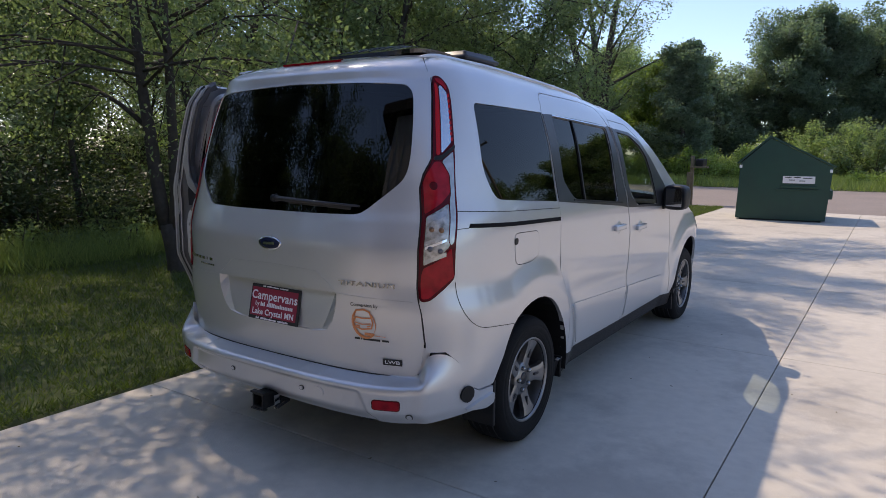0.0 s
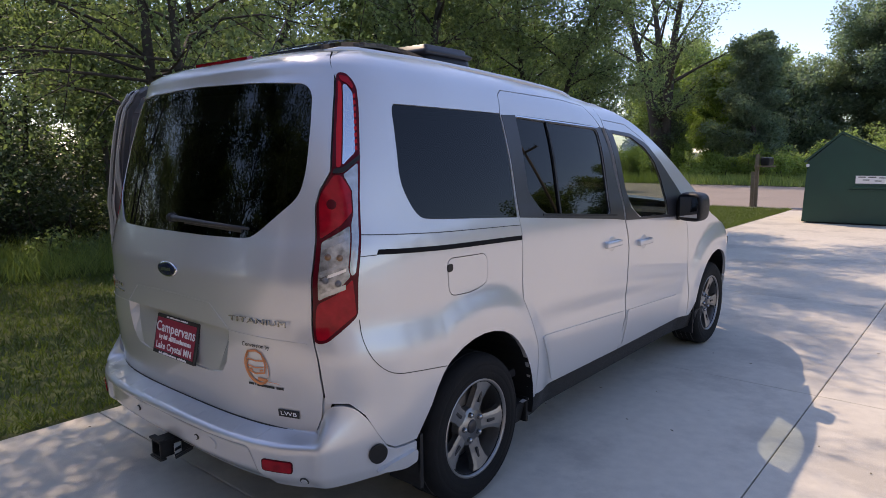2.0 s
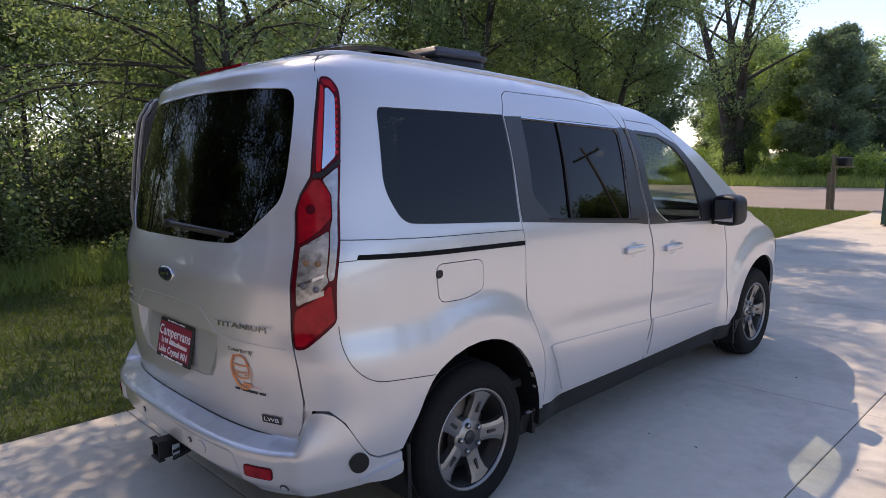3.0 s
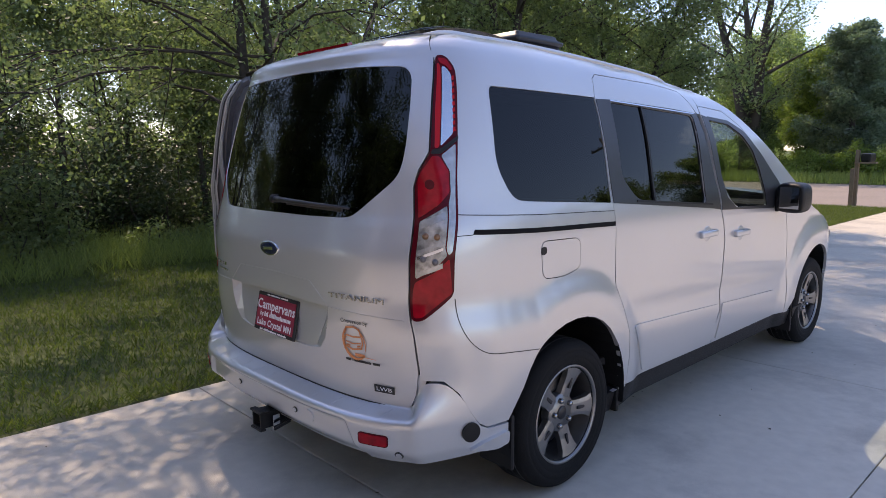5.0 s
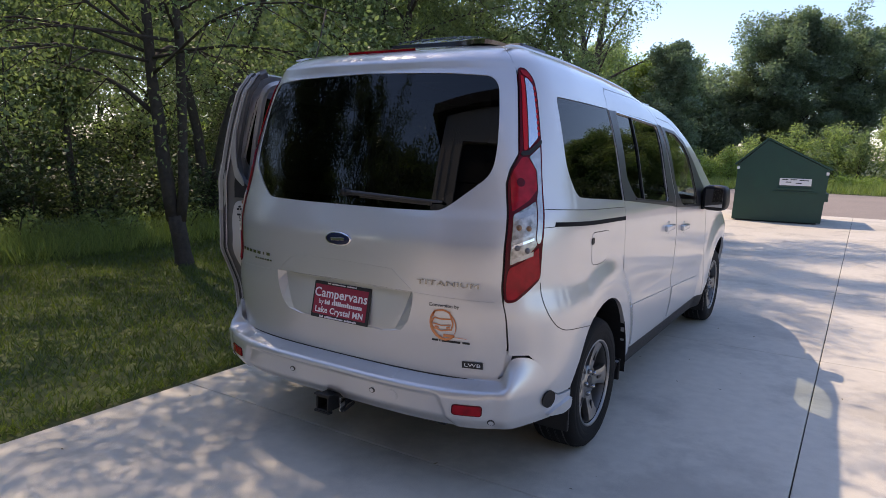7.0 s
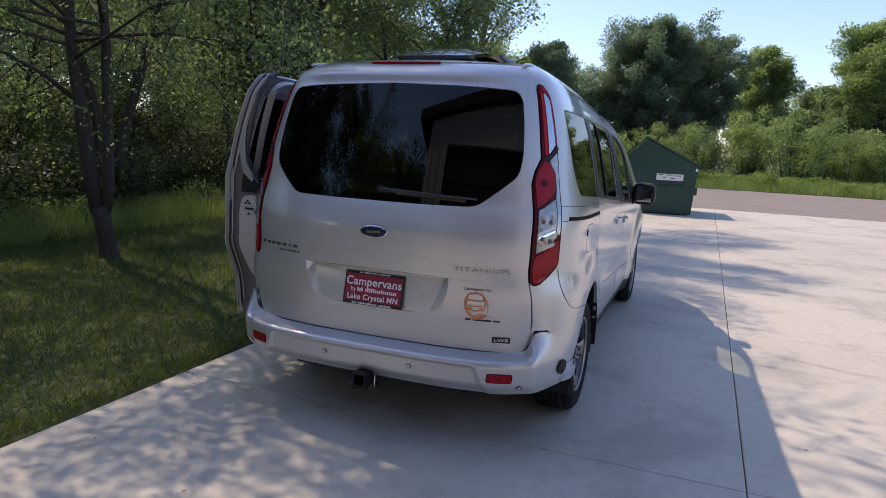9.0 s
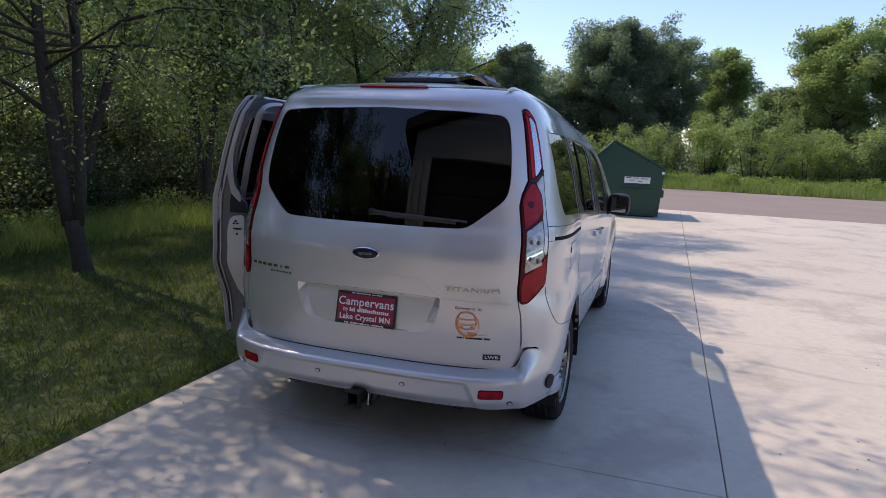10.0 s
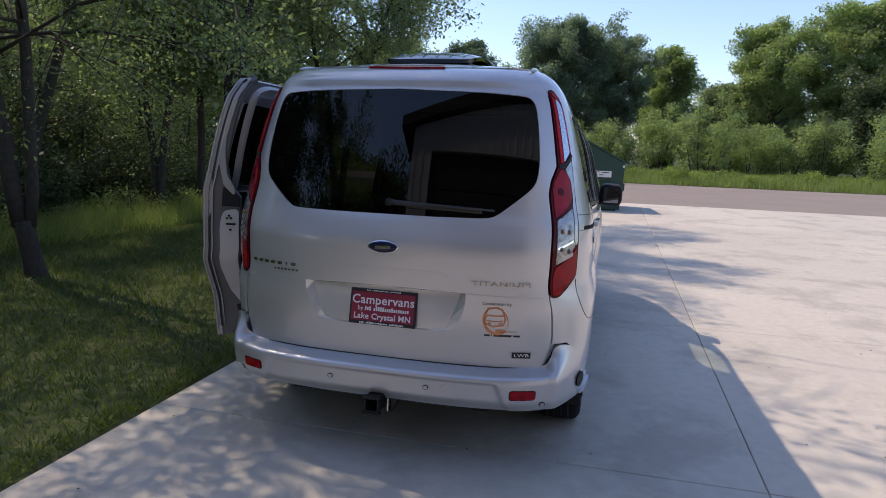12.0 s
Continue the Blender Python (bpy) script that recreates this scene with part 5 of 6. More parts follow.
# underside, tow bar and cabin
bm = bmesh.new()
box(bm, -0.80, 0.42, 0.215, 0.80, 2.62, 0.26, 0.01)
box(bm, -0.49, -0.70, 0.24, 0.49, 3.75, 0.29, 0.01)
part("underbody", bm, TRIM, van)
bm = bmesh.new()
tube(bm, [(0, 0.0, 0.32), (0.75, 0.0, 0.32)], [0.04, 0.04], 8)
tube(bm, [(0, 0.0, 0.32), (-0.75, 0.0, 0.32)], [0.04, 0.04], 8)
part("rear_axle", bm, TRIM, van)
hitch = new("tow_hitch")
hitch.parent = van
hitch["label"] = "black tow hitch receiver under the bumper"
bm = bmesh.new()
for a in ((-0.034, 0.034, 0.026, 0.034), (-0.034, 0.034, -0.034, -0.026), (-0.034, -0.026, -0.026, 0.026), (0.026, 0.034, -0.026, 0.026)):
    box(bm, -0.01 + a[0], -0.90, 0.285 + a[2], -0.01 + a[1], -0.60, 0.285 + a[3], 0.002)
box(bm, -0.052, -0.905, 0.243, 0.032, -0.880, 0.252, 0.002)
box(bm, -0.052, -0.905, 0.318, 0.032, -0.880, 0.327, 0.002)
part("receiver_tube", bm, TRIM, hitch)
bm = bmesh.new()
tube(bm, [(-0.60, -0.60, 0.285), (0.60, -0.60, 0.285)], [0.03, 0.03], 8)
part("cross_bar", bm, TRIM, hitch)
bm = bmesh.new()
tube(bm, [(0.045, -0.80, 0.275), (0.065, -0.86, 0.255), (0.085, -0.87, 0.265), (0.085, -0.80, 0.28)], [0.006] * 4, 6)
part("safety_chain_loop", bm, TRIM, hitch)
bm = bmesh.new()
box(bm, 0.052, -0.86, 0.25, 0.057, -0.83, 0.31, 0.001)
part("hitch_tag", bm, CHROME, hitch)
bm = bmesh.new()
box(bm, -0.80, -0.62, 0.40, 0.80, 2.70, 0.44, 0.01)
box(bm, -0.62, -0.45, 0.44, 0.62, -0.40, 1.0, 0.02)
part("cabin_floor", bm, CABIN, van)
bm = bmesh.new()
box(bm, -0.78, 2.36, 0.62, 0.78, 2.78, 1.02, 0.05)
part("dashboard", bm, CABIN, van)
for x in (-0.38, 0.38):
    bm = bmesh.new()
    box(bm, x - 0.25, 1.32, 0.5, x + 0.25, 1.85, 0.72, 0.05)
    box(bm, x - 0.24, 1.14, 0.66, x + 0.24, 1.30, 1.22, 0.06, None)
    box(bm, x - 0.13, 1.10, 1.24, x + 0.13, 1.22, 1.42, 0.04)
    part("front_seat", bm, CABIN, van, "dark cloth front seat")
# Unseen panel added across the cabin to keep it dark behind the glass.
bm = bmesh.new()
box(bm, -0.66, 0.95, 0.46, 0.66, 1.0, 1.64, 0.02)
part("cabin_partition", bm, CABIN, van)
# Unseen panel added under the roof to stop sun passing through the glass.
bm = bmesh.new()
box(bm, -0.60, 0.95, 1.640, 0.60, 1.52, 1.660, 0.006)
part("headliner", bm, INNER_DARK, van)
# ---- trees, shrubs, grass ----
rng = np.random.default_rng(7)


def leaves(name, centres, spread, count, size, mat, parent=None, label="", squash=0.8, droop=0.0, wide=0.30):
    """A crown of single leaves: count of them round each centre, each a small blade that lies more flat than upright."""
    centres = np.asarray(centres, float)
    n = len(centres) * count
    ball = rng.normal(0, 1, (n, 3))
    ball *= (rng.uniform(0, 1, (n, 1)) ** 0.45 * 1.9) / np.linalg.norm(ball, axis=1)[:, None]
    c = np.repeat(centres, count, 0) + ball * spread * np.array([1, 1, squash])
    face = rng.normal(0, 0.62, (n, 3)) + np.array([0, 0, 0.8])
    face /= np.linalg.norm(face, axis=1)[:, None]
    d = np.cross(face, rng.normal(0, 1, (n, 3)))
    d[:, 2] -= droop * 0.5
    d /= np.linalg.norm(d, axis=1)[:, None]
    e = np.cross(face, d)
    e /= np.linalg.norm(e, axis=1)[:, None]
    s = size * rng.uniform(0.6, 1.35, (n, 1))
    v = np.empty((n, 4, 3))
    v[:, 0], v[:, 2] = c - d * s * 0.5, c + d * s * 0.5
    v[:, 1], v[:, 3] = c + e * s * wide, c - e * s * wide
    me = bpy.data.meshes.new(name)
    me.vertices.add(n * 4)
    me.vertices.foreach_set("co", v.ravel())
    me.loops.add(n * 4)
    me.loops.foreach_set("vertex_index", np.arange(n * 4))
    me.polygons.add(n)
    me.polygons.foreach_set("loop_start", np.arange(n) * 4)
    me.update(calc_edges=True)
    me.materials.append(mat)
    ob = new(name, me)
    if parent:
        ob.parent = parent
    if label:
        ob["label"] = label
    return ob


def bend(bm, p, d, length, r, seed, droop, steps=4, n=6):
    """A crooked, tapering limb; returns the points along it."""
    pts, radii = [p.copy()], [r]
    for i in range(steps):
        d = (d + Vector((seed.uniform(-1, 1), seed.uniform(-1, 1), seed.uniform(-0.7, 0.7) - droop)) * 0.17).normalized()
        p = p + d * length / steps
        pts.append(p.copy())
        radii.append(max(r * (1 - 0.78 * (i + 1) / steps), 0.004))
    tube(bm, pts, radii, n)
    return pts


def tree(name, x, y, h, r, label, mat, reach=3.0, limbs=36, count=22, size=0.10, spread=0.28, seed=1, stems=1, bare=0.25, lean=0.0, droop=0.0, group="trees", full=0.45, fork=0.0, azim=None):
    """A tree: crooked stems, limbs that leave them all the way up, twigs, and leaves round the twigs. full: where the crown is widest."""
    s = random.Random(seed)
    t = thing(name, label, "tree", group)
    bm, tips = bmesh.new(), []
    for k in range(stems):
        a = (seed * 1.3 if azim is None else azim) + k * 6.28 / max(stems, 1)
        off = Vector((math.cos(a), math.sin(a), 0))
        p = Vector((x, y, -0.1)) + off * (r * 0.4 if stems > 1 else 0)
        pts, radii = [p.copy()], [r * 1.45]
        d = (Vector((lean, 0, 1)) + off * (0.06 if stems > 1 else 0)).normalized()
        steps = 9
        for i in range(steps):
            pull = 0.09 if stems > 1 and i * h / steps > fork else 0.0
            d = (d + off * pull * 0.5 + Vector((s.uniform(-1, 1), s.uniform(-1, 1), 0.5)) * 0.075).normalized()
            p = p + d * h * 0.93 / steps
            pts.append(p.copy())
            radii.append(max(r * (1.05 - 0.98 * (i + 1) / steps), 0.012))
        tube(bm, pts, radii, 11)
        for i in range(limbs // stems):
            f = bare + (0.99 - bare) * ((i + s.random()) / (limbs // stems))
            g = (f - bare) / (1 - bare)
            wide = math.sin(math.pi * min(1, (g / full) * 0.5 if g < full else 0.5 + 0.5 * (g - full) / (1 - full))) ** 0.6
            length = reach * max(wide, 0.22) * s.uniform(0.55, 1.15)
            q = f * steps
            k0 = min(int(q), steps - 1)
            start = pts[k0].lerp(pts[k0 + 1], q - k0)
            az = i * 2.4 + s.uniform(-0.5, 0.5)
            rise = s.uniform(0.25, 0.75) + 0.5 * g
            dd = Vector((math.cos(az), math.sin(az), rise)).normalized()
            lp = bend(bm, start, dd, length, max(radii[k0] * 0.42, 0.012), s, droop)
            tips += [tuple(v) for v in lp[2:]]
            for m in range(5):
                b = lp[1 + m % 4].lerp(lp[min(2 + m % 4, 4)], s.random())
                td = (dd + Vector((s.uniform(-1, 1), s.uniform(-1, 1), s.uniform(-0.5, 0.6) - droop * 0.5)) * 1.1).normalized()
                tp = bend(bm, b, td, length * s.uniform(0.28, 0.5), 0.012, s, droop * 1.6, 2, 4)
                tips += [tuple(v) for v in tp[1:]] + [tuple(tp[1].lerp(tp[2], 0.5))]
    part("trunk", bm, BARK, t, "", True)
    leaves("crown", tips, spread, count, size, mat, t, droop=droop * 2)
    return t


def shrub(name, x, y, h, w, label, mat, n=40, count=40, size=0.09, seed=1, group="shrubs", stem=True):
    """A bush: thin stems from the ground with leaves in uneven clumps."""
    s = random.Random(seed)
    t = thing(name, label, "shrub", group)
    bm, tips = bmesh.new(), []
    for k in range(max(5, n // 5)):
        a, q = s.uniform(0, 6.28), s.uniform(0.1, 1) ** 0.6
        top = Vector((x + math.cos(a) * w * q, y + math.sin(a) * w * q, h * s.uniform(0.45, 1.0) * (1.0 - 0.35 * q)))
        base = Vector((x + math.cos(a) * w * q * 0.35, y + math.sin(a) * w * q * 0.35, -0.05))
        mid = base.lerp(top, 0.55) + Vector((s.uniform(-1, 1), s.uniform(-1, 1), 0)) * 0.12 * w
        tube(bm, [base, mid, top], [0.02 + 0.006 * h, 0.014, 0.006], 5)
        for f in (0.35, 0.6, 0.8, 0.95, 1.02):
            tips.append(tuple(base.lerp(top, f) + Vector((s.uniform(-1, 1), s.uniform(-1, 1), s.uniform(-0.4, 0.4))) * 0.16 * w))
    part("woody_base", bm, BARK, t)
    leaves("foliage", tips, 0.13 * w + 0.05, count, size, mat, t)
    return t


def grass(name, label, n, region, height, width, mat, lean=0.5, clump=0.0):
    """Loose blades over a stretch of ground, one sheet of stuff."""
    x0, y0, x1, y1 = region
    c = np.column_stack([rng.uniform(x0, x1, n), rng.uniform(y0, y1, n), np.zeros(n)])
    if clump:
        k = max(1, n // 14)
        hubs = np.column_stack([rng.uniform(x0, x1, k), rng.uniform(y0, y1, k)])
        c[:, :2] = hubs[rng.integers(0, k, n)] + rng.normal(0, clump, (n, 2))
        c[:, 0] = np.clip(c[:, 0], x0 - 0.05, x1)
    a = rng.uniform(0, 2 * np.pi, n)
    h = height * rng.uniform(0.45, 1.25, n)
    w = width * rng.uniform(0.6, 1.3, n)
    side = np.column_stack([np.cos(a), np.sin(a), np.zeros(n)]) * w[:, None]
    tilt = np.column_stack([rng.normal(0, lean, n) * h, rng.normal(0, lean, n) * h, h])
    v = np.empty((n, 3, 3))
    v[:, 0], v[:, 1], v[:, 2] = c - side, c + side, c + tilt
    me = bpy.data.meshes.new(name)
    me.vertices.add(n * 3)
    me.vertices.foreach_set("co", v.ravel())
    me.loops.add(n * 3)
    me.loops.foreach_set("vertex_index", np.arange(n * 3))
    me.polygons.add(n)
    me.polygons.foreach_set("loop_start", np.arange(n) * 3)
    me.update(calc_edges=True)
    me.materials.append(mat)
    return tagged(new(name, me), label, "grass", kind="stuff")


# the lawn's tree and the wood beside the drive


def lawn_tree(x, y):
    """A tree on one short foot that forks into two leaning stems with long drooping limbs."""
    q = random.Random(3)
    t = thing("lawn_tree", "tree with a dark forked trunk standing on the lawn", "tree", "trees")
    bm, tips = bmesh.new(), []
    away = Vector((0.83, 0.55, 0))
    foot = [(0.05, -0.15, 0.14), (0.03, 0.0, 0.115), (0.02, 0.12, 0.096), (-0.02, 0.35, 0.092), (-0.05, 0.56, 0.096)]
    left = [(-0.09, 0.50, 0.072), (-0.13, 0.85, 0.078), (-0.17, 1.25, 0.076), (-0.21, 1.60, 0.070), (-0.27, 2.1, 0.058), (-0.30, 2.8, 0.05), (-0.42, 3.7, 0.04), (-0.40, 4.8, 0.028), (-0.55, 5.9, 0.014)]
    right = [(-0.01, 0.50, 0.060), (0.035, 0.85, 0.058), (0.045, 1.25, 0.056), (0.05, 1.6, 0.054), (0.06, 2.3, 0.05), (0.02, 3.2, 0.044), (0.16, 4.2, 0.036), (0.10, 5.4, 0.026), (0.24, 6.6, 0.012)]
    stems = []
    left, right = ([(o, z if z < 2.3 else 2.3 + (z - 2.3) * 1.35, r) for o, z, r in line] for line in (left, right))
    for line in (foot, left, right):
        pts = [Vector((x, y, z)) + away * o + Vector((q.uniform(-0.01, 0.01), q.uniform(-0.01, 0.01), 0)) for o, z, r in line]
        tube(bm, pts, [r for o, z, r in line], 12)
        stems.append(pts)
    limbs = [(stems[1], 3, Vector((-0.62, -0.30, 0.75)), 2.3, 0.030), (stems[1], 4, Vector((-0.5, 0.7, 0.6)), 2.4, 0.028)]
    for k in range(64):
        stem = stems[1 + k % 2]
        i = 4 + min(int((k / 64) * 4.6), 3)
        az = k * 2.4 + q.uniform(-0.4, 0.4)
        limbs.append((stem, i, Vector((math.cos(az), math.sin(az), q.uniform(0.15, 0.7))), q.uniform(2.2, 4.1) * (1.0 - 0.09 * (i - 4)), 0.020))
    for stem, i, d, length, r in limbs:
        start = stem[i].lerp(stem[min(i + 1, len(stem) - 1)], q.random() if r < 0.028 else 0.1)
        lp = bend(bm, start, d.normalized(), length, r, q, 0.75, 5)
        tips += [tuple(v) for v in lp[2:]]
        for m in range(7):
            b = lp[1 + m % 4].lerp(lp[2 + m % 4], q.random())
            td = (d.normalized() + Vector((q.uniform(-1, 1), q.uniform(-1, 1), q.uniform(-1.0, 0.3))) * 1.1).normalized()
            tp = bend(bm, b, td, length * q.uniform(0.2, 0.42), 0.009, q, 1.2, 2, 4)
            tips += [tuple(v) for v in tp[1:]] + [tuple(tp[1].lerp(tp[2], 0.5))]
    part("trunk", bm, BARK, t, "", True)
    leaves("lower_crown", [p for p in tips if p[2] < 4.6], 0.20, 54, 0.048, LEAF, t, droop=1.0)
    # Unseen crown above the view; dense to shade the van, thinned or cut elsewhere.
    high = [p for p in tips if p[2] >= 4.6 and not (p[1] > 1.7 and p[0] > x + 0.1)]
    leaves("unseen_upper_crown", [p for p in high if p[0] > x], 0.24, 60, 0.075, LEAF, t, droop=1.0)
    leaves("unseen_upper_crown", [p for p in high if p[0] <= x], 0.22, 14, 0.060, LEAF, t, droop=1.0)


lawn_tree(-4.66, 1.80)
WOODS = [(-7.7, 4.6, 8.0, 0.10, 1.9, 5), (-7.4, 8.6, 6.6, 0.10, 1.8, 6), (-9.3, 0.7, 6.2, 0.065, 1.3, 8), (-8.1, -2.2, 6.4, 0.08, 1.8, 9), (-7.6, -5.4, 7.0, 0.10, 2.0, 20), (-8.6, 12.8, 7.0, 0.12, 2.2, 12),
         (-5.3, 6.6, 9.6, 0.10, 2.6, 17), (-4.7, 9.6, 7.0, 0.08, 2.5, 41), (-8.5, 2.7, 5.0, 0.06, 1.1, 18), (-7.1, 6.9, 6.6, 0.075, 1.6, 19)]
for x, y, h, r, reach, sd in WOODS:
    tree("woodland_tree", x, y, h, r, "leafy woodland tree with a slender dark trunk", LEAF if y > 0 else LEAF_DARK, reach, 44 if x > -6 else 34, 84 if x > -6 else 62 if y > 4 else 46, 0.066 if x > -6 else 0.056, 0.21, seed=sd, stems=1 + sd % 2, bare=0.24 if x > -6 else 0.55 if -1 < y < 2 else 0.40, droop=0.5, group="wood beside the drive", fork=0.7)
LOW_WOOD = [(-11.0, -0.6), (-11.6, 2.4), (-10.6, 5.0), (-10.4, 7.6), (-10.0, 10.0), (-11.0, 13.4), (-11.0, -3.6), (-13.4, 0.8), (-13.2, 5.8), (-12.8, 9.4), (-10.4, -6.6)]
for k, (x, y) in enumerate(LOW_WOOD):
    tree("young_tree", x, y, 4.2 + 0.35 * (k % 4), 0.06, "low leafy tree at the back of the wood", LEAF_DARK if k % 2 else LEAF, 1.9, 34, 28, 0.062, 0.2, seed=700 + k, stems=1 + k % 2, bare=0.14, droop=0.3, group="young trees", fork=0.5)
s = random.Random(40)
FAR_WOOD = [(-15.0, 16.5), (-19, 20), (-24, 18), (-14.0, 21.5), (-30, 12), (-30, 4), (-31, -4), (-29, -12), (-33, 9), (-34, 0), (-26, -15), (-28, 17), (-16, -14)]
for k, (x, y) in enumerate(FAR_WOOD):
    tree("background_tree", x, y, 6.5 + s.uniform(0, 2.0), 0.14, "leafy tree beyond the wood", LEAF if k % 3 else LEAF_LIGHT, 3.2, 30, 50, 0.15, 0.36, seed=60 + k, bare=0.12, group="trees beyond the wood")
for k in range(40):
    y = -9 + k * 0.62
    high = s.uniform(1.4, 2.5) if y < 2.6 else s.uniform(0.8, 1.5)
    shrub("undergrowth_bush", -8.0 - s.uniform(0, 1.6), y, high, s.uniform(0.9, 1.5), "leafy bush in the shade under the trees", LEAF_SHADED if k % 5 else LEAF, 70, 64, 0.066, seed=100 + k, group="undergrowth")
for k in range(14):
    shrub("thicket_bush", -10.6 - s.uniform(0, 1.6), -6 + k * 1.35, s.uniform(2.0, 3.0), s.uniform(1.2, 1.7), "tall dark bush deep in the wood", LEAF_SHADED if k % 3 else LEAF_DARK, 70, 70, 0.085, seed=800 + k, group="thicket in the wood")
for k in range(18):
    shrub("shade_weed", -6.9 - s.uniform(0, 0.9), -2.5 + k * 0.75 + s.uniform(-0.3, 0.3), s.uniform(0.3, 0.75), s.uniform(0.25, 0.5), "small leafy weed at the edge of the wood", LEAF_SUNLIT if k % 3 else LEAF, 30, 22, 0.055, seed=850 + k, group="weeds at the wood's edge")
for k in range(15):
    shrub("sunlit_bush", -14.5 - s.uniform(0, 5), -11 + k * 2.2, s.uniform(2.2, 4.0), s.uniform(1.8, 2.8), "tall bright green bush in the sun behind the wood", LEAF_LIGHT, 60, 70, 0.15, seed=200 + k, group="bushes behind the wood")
# across the road
ACROSS = "trees across the road"
tree("roadside_tree", -11.3, 32.5, 14.0, 0.34, "tall open tree with dark limbs and thin foliage", LEAF, 5.4, 40, 34, 0.13, 0.34, seed=21, stems=3, bare=0.2, group=ACROSS, fork=1.5)
shrub("climbing_ivy", -11.2, 32.3, 5.2, 0.85, "dark ivy climbing round a tree's trunk", LEAF_DARK, 60, 90, 0.12, seed=610, group="ivy")
tree("light_young_tree", -9.6, 35, 6.8, 0.10, "bright green young tree with a loose crown", LEAF_LIGHT, 1.7, 30, 90, 0.12, 0.26, seed=35, bare=0.08, group=ACROSS, full=0.5)
tree("ivy_tree", -7.2, 33.5, 7.4, 0.2, "dense dark green tree with an uneven crown", LEAF_HAZE, 1.9, 30, 130, 0.12, 0.26, seed=29, bare=0.04, group=ACROSS, full=0.3)
for x, y, h, reach, seed in ((-4.9, 50.5, 10.3, 3.3, 22), (-1.9, 49.5, 11.3, 3.2, 32), (0.7, 51, 10.6, 2.9, 36)):
    tree("dark_round_tree", x, y, h, 0.30, "broad dense dark green tree", LEAF_HAZE, reach, 40, 84, 0.17, 0.36, seed=seed, bare=0.22, group=ACROSS, full=0.55)
tree("small_far_tree", 4.3, 56, 10.0, 0.2, "small mid-green tree with a loose crown", LEAF_SUNLIT, 2.6, 30, 110, 0.19, 0.36, seed=23, bare=0.12, group=ACROSS)
for x, y, h, reach, mat, seed in ((12.2, 50, 11.4, 3.7, LEAF_SUNLIT, 24), (16.6, 51, 12.3, 4.3, LEAF_SUNLIT, 26), (21.5, 50, 12.0, 4.4, LEAF_SUNLIT, 28), (9.6, 53, 6.6, 2.4, LEAF, 30), (18.2, 45, 6.8, 3.4, LEAF_DARK, 27)):
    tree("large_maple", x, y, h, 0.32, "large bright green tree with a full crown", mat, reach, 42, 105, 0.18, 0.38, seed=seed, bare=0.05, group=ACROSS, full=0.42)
for k in range(15):
    tree("hedgerow_tree", -34 + k * 5.6, 66 + s.uniform(-4, 6), s.uniform(5.5, 7.6), 0.2, "small tree in a distant hedgerow", LEAF if k % 2 else LEAF_HAZE, 3.2, 26, 60, 0.30, 0.5, seed=500 + k, bare=0.04, group="distant hedgerow", full=0.35)
for k, (x, y, h) in enumerate(((-16, 46, 9), (-22, 42, 10), (-28, 38, 11), (-34, 34, 11), (-12, 50, 8), (-8.5, 48, 6.5), (24, 40, 10), (31, 38, 10), (38, 34, 9), (44, 26, 10))):
    tree("distant_tree", x, y, h, 0.25, "leafy green tree across the road", LEAF_HAZE if k % 2 else LEAF_SUNLIT, 3.8, 44, 60, 0.20, 0.42, seed=80 + k, bare=0.07, group=ACROSS)
for k in range(30):
    x = -26 + k * 1.85
    tall = s.uniform(3.4, 5.0) if x > -2 else s.uniform(1.1, 1.9)
    if 3.5 < x < 6.5:
        tall += 1.3
    shrub("roadside_bush", x + s.uniform(-0.5, 0.5), 36 + s.uniform(0, 4.5), tall, s.uniform(1.5, 2.3), "leafy green bush across the road", LEAF_SUNLIT if k % 3 or x < -1 else LEAF, 60, 120, 0.13, seed=300 + k, group="bushes across the road")
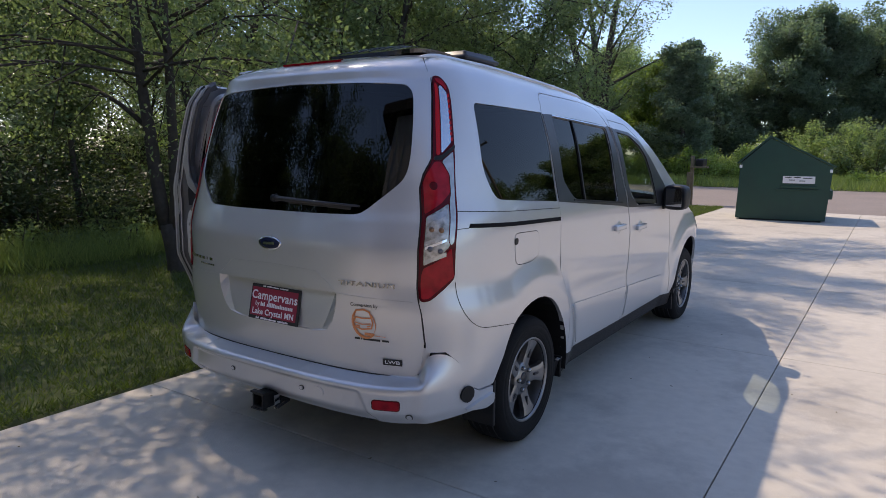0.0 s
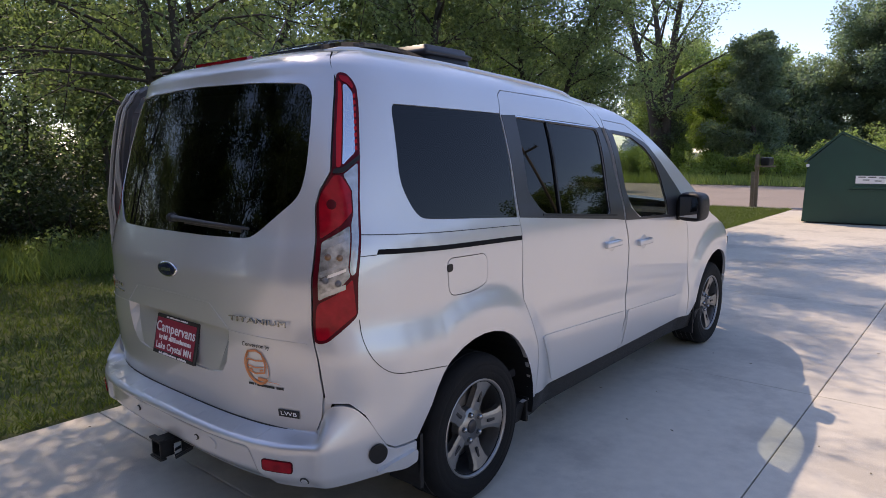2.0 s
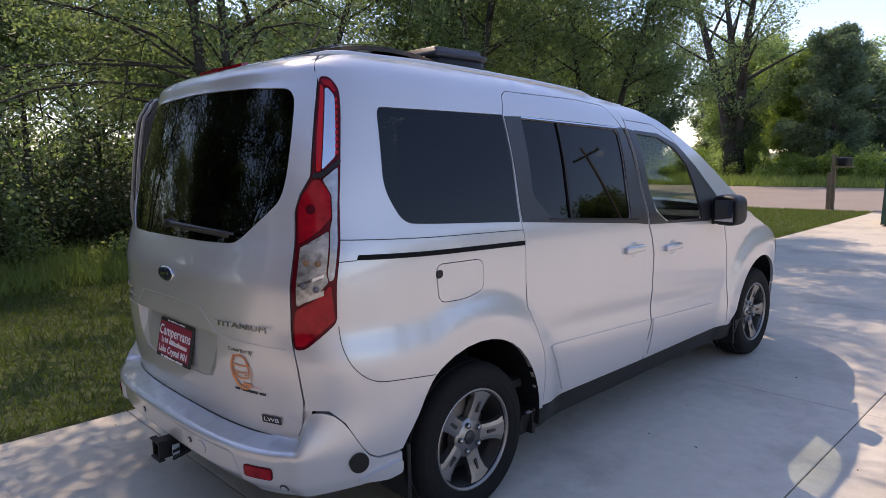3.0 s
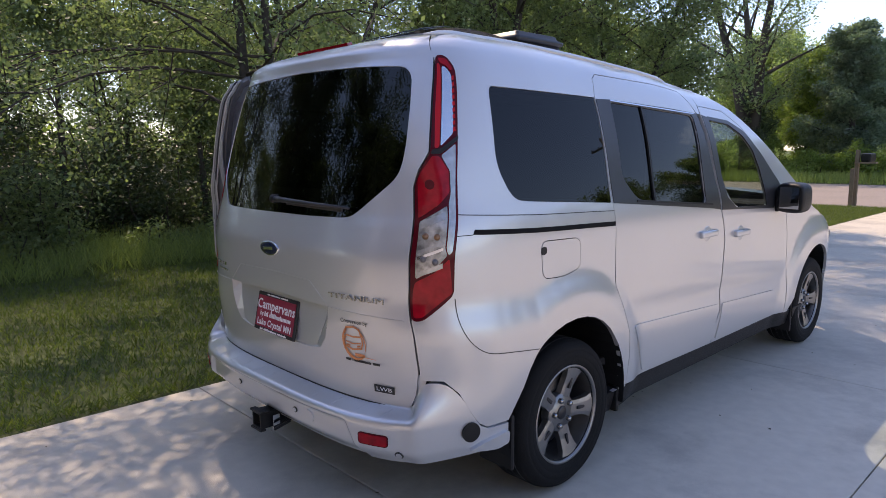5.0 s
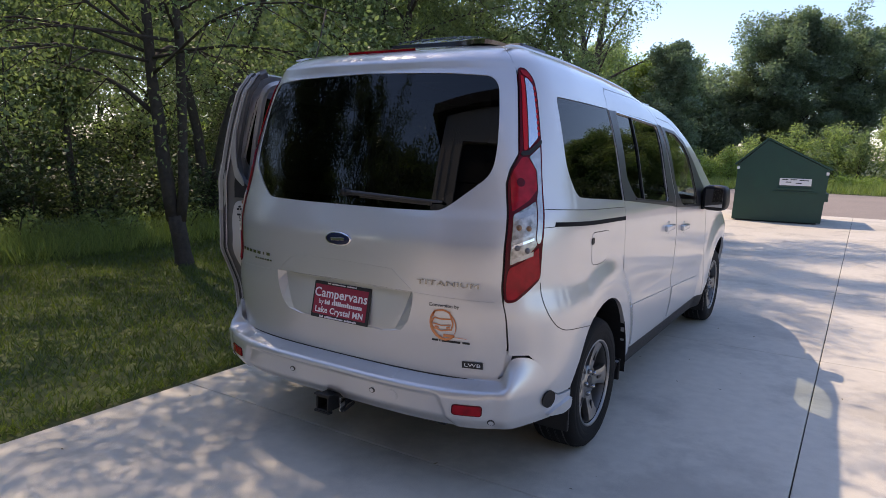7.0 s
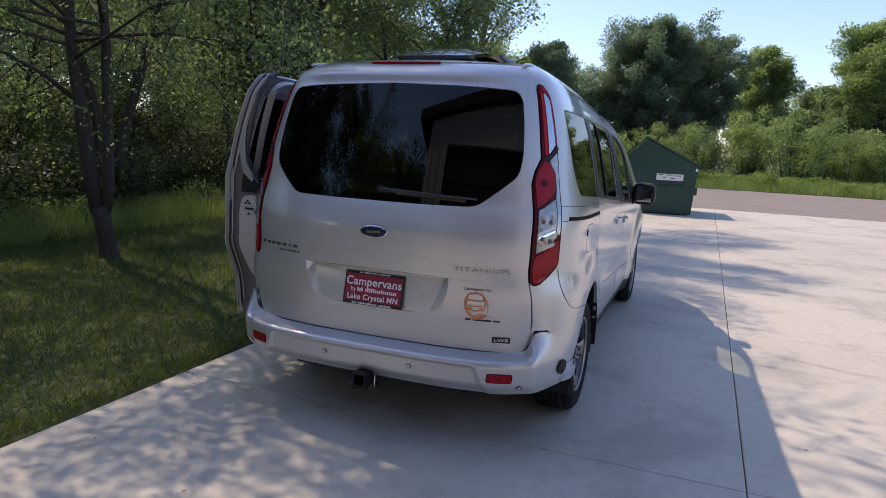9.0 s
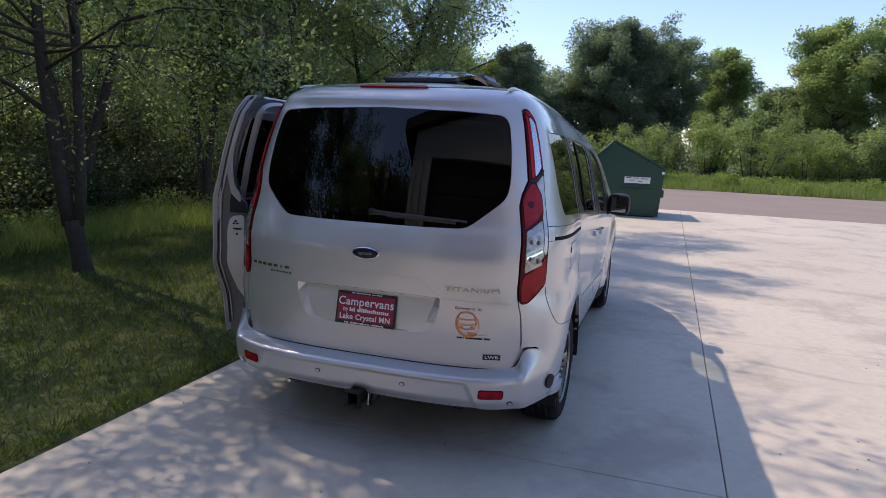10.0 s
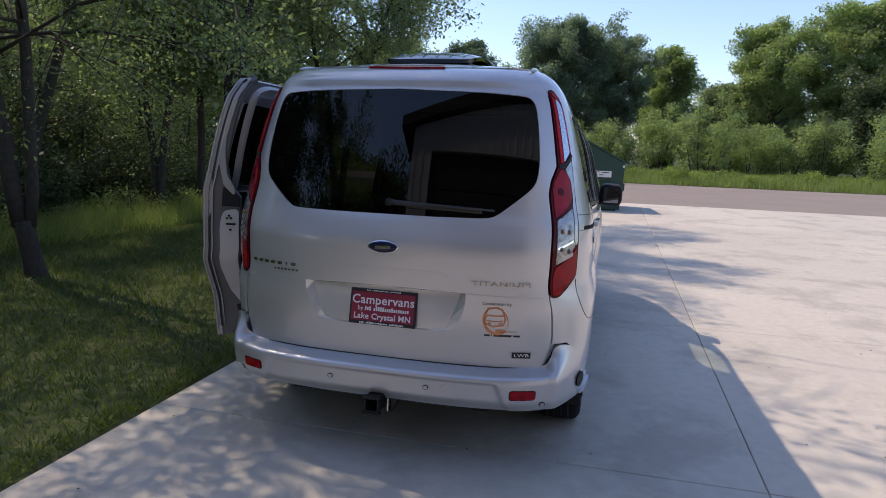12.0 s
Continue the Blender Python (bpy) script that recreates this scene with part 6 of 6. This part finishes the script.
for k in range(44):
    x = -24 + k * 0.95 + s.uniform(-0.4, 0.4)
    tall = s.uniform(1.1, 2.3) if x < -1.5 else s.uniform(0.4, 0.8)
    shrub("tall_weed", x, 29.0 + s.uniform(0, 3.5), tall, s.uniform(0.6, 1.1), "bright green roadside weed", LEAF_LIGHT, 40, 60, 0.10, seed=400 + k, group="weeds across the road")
# behind the camera
for k, (x, y, h) in enumerate(((-9.2, -6.9, 8.5), (-12.6, -14.5, 10.4), (-8.0, -15.0, 7.4), (-5.0, -13.5, 6.3))):
    tree("yard_tree", x, y, h, 0.14, "leafy tree beside the house", LEAF_DARK, 2.7 if h < 9.5 else 4.5, 44, 44 if h > 8 else 60, 0.13, 0.28, seed=140 + k, bare=0.18, group="trees beside the house")
grass("lawn_grass", "mown lawn grass beside the drive", 150000, (-6.6, -3.5, -1.42, 16.0), 0.050, 0.0048, GRASS, 0.6)
grass("edge_grass", "ragged grass along the edge of the concrete", 9000, (-1.54, -3.5, -1.385, 16.0), 0.05, 0.005, GRASS, 0.8)
grass("tall_grass", "tall unmown grass along the edge of the wood", 34000, (-8.4, -8, -5.9, 16), 0.34, 0.0055, GRASS_TALL, 0.5, 0.16)
grass("verge_grass", "tall sunlit grass across the road", 150000, (-32, 27.7, 36, 41), 0.44, 0.015, GRASS_TALL, 0.35, 0.25)


def litter(n):
    """Dry leaf scraps and grit lying on the concrete, one sheet of stuff."""
    q = random.Random(77)
    vs, fs = [], []
    for _ in range(n):
        x, y, a = q.uniform(-1.3, 3.4), q.uniform(-2.2, 5.0), q.uniform(0, 6.28)
        r = q.uniform(0.004, 0.015)
        k = len(vs)
        for j in range(4):
            g = r * (1.0 if j % 2 == 0 else 0.45)
            vs.append((x + g * math.cos(a + j * 1.57), y + g * math.sin(a + j * 1.57), 0.0015 + q.uniform(0, 0.004)))
        fs.append((k, k + 1, k + 2, k + 3))
    tagged(link_mesh("leaf_litter", vs, fs, DRY_LEAF, smooth=False), "dry leaf scraps scattered on the concrete", "leaf litter", kind="stuff")


litter(90)
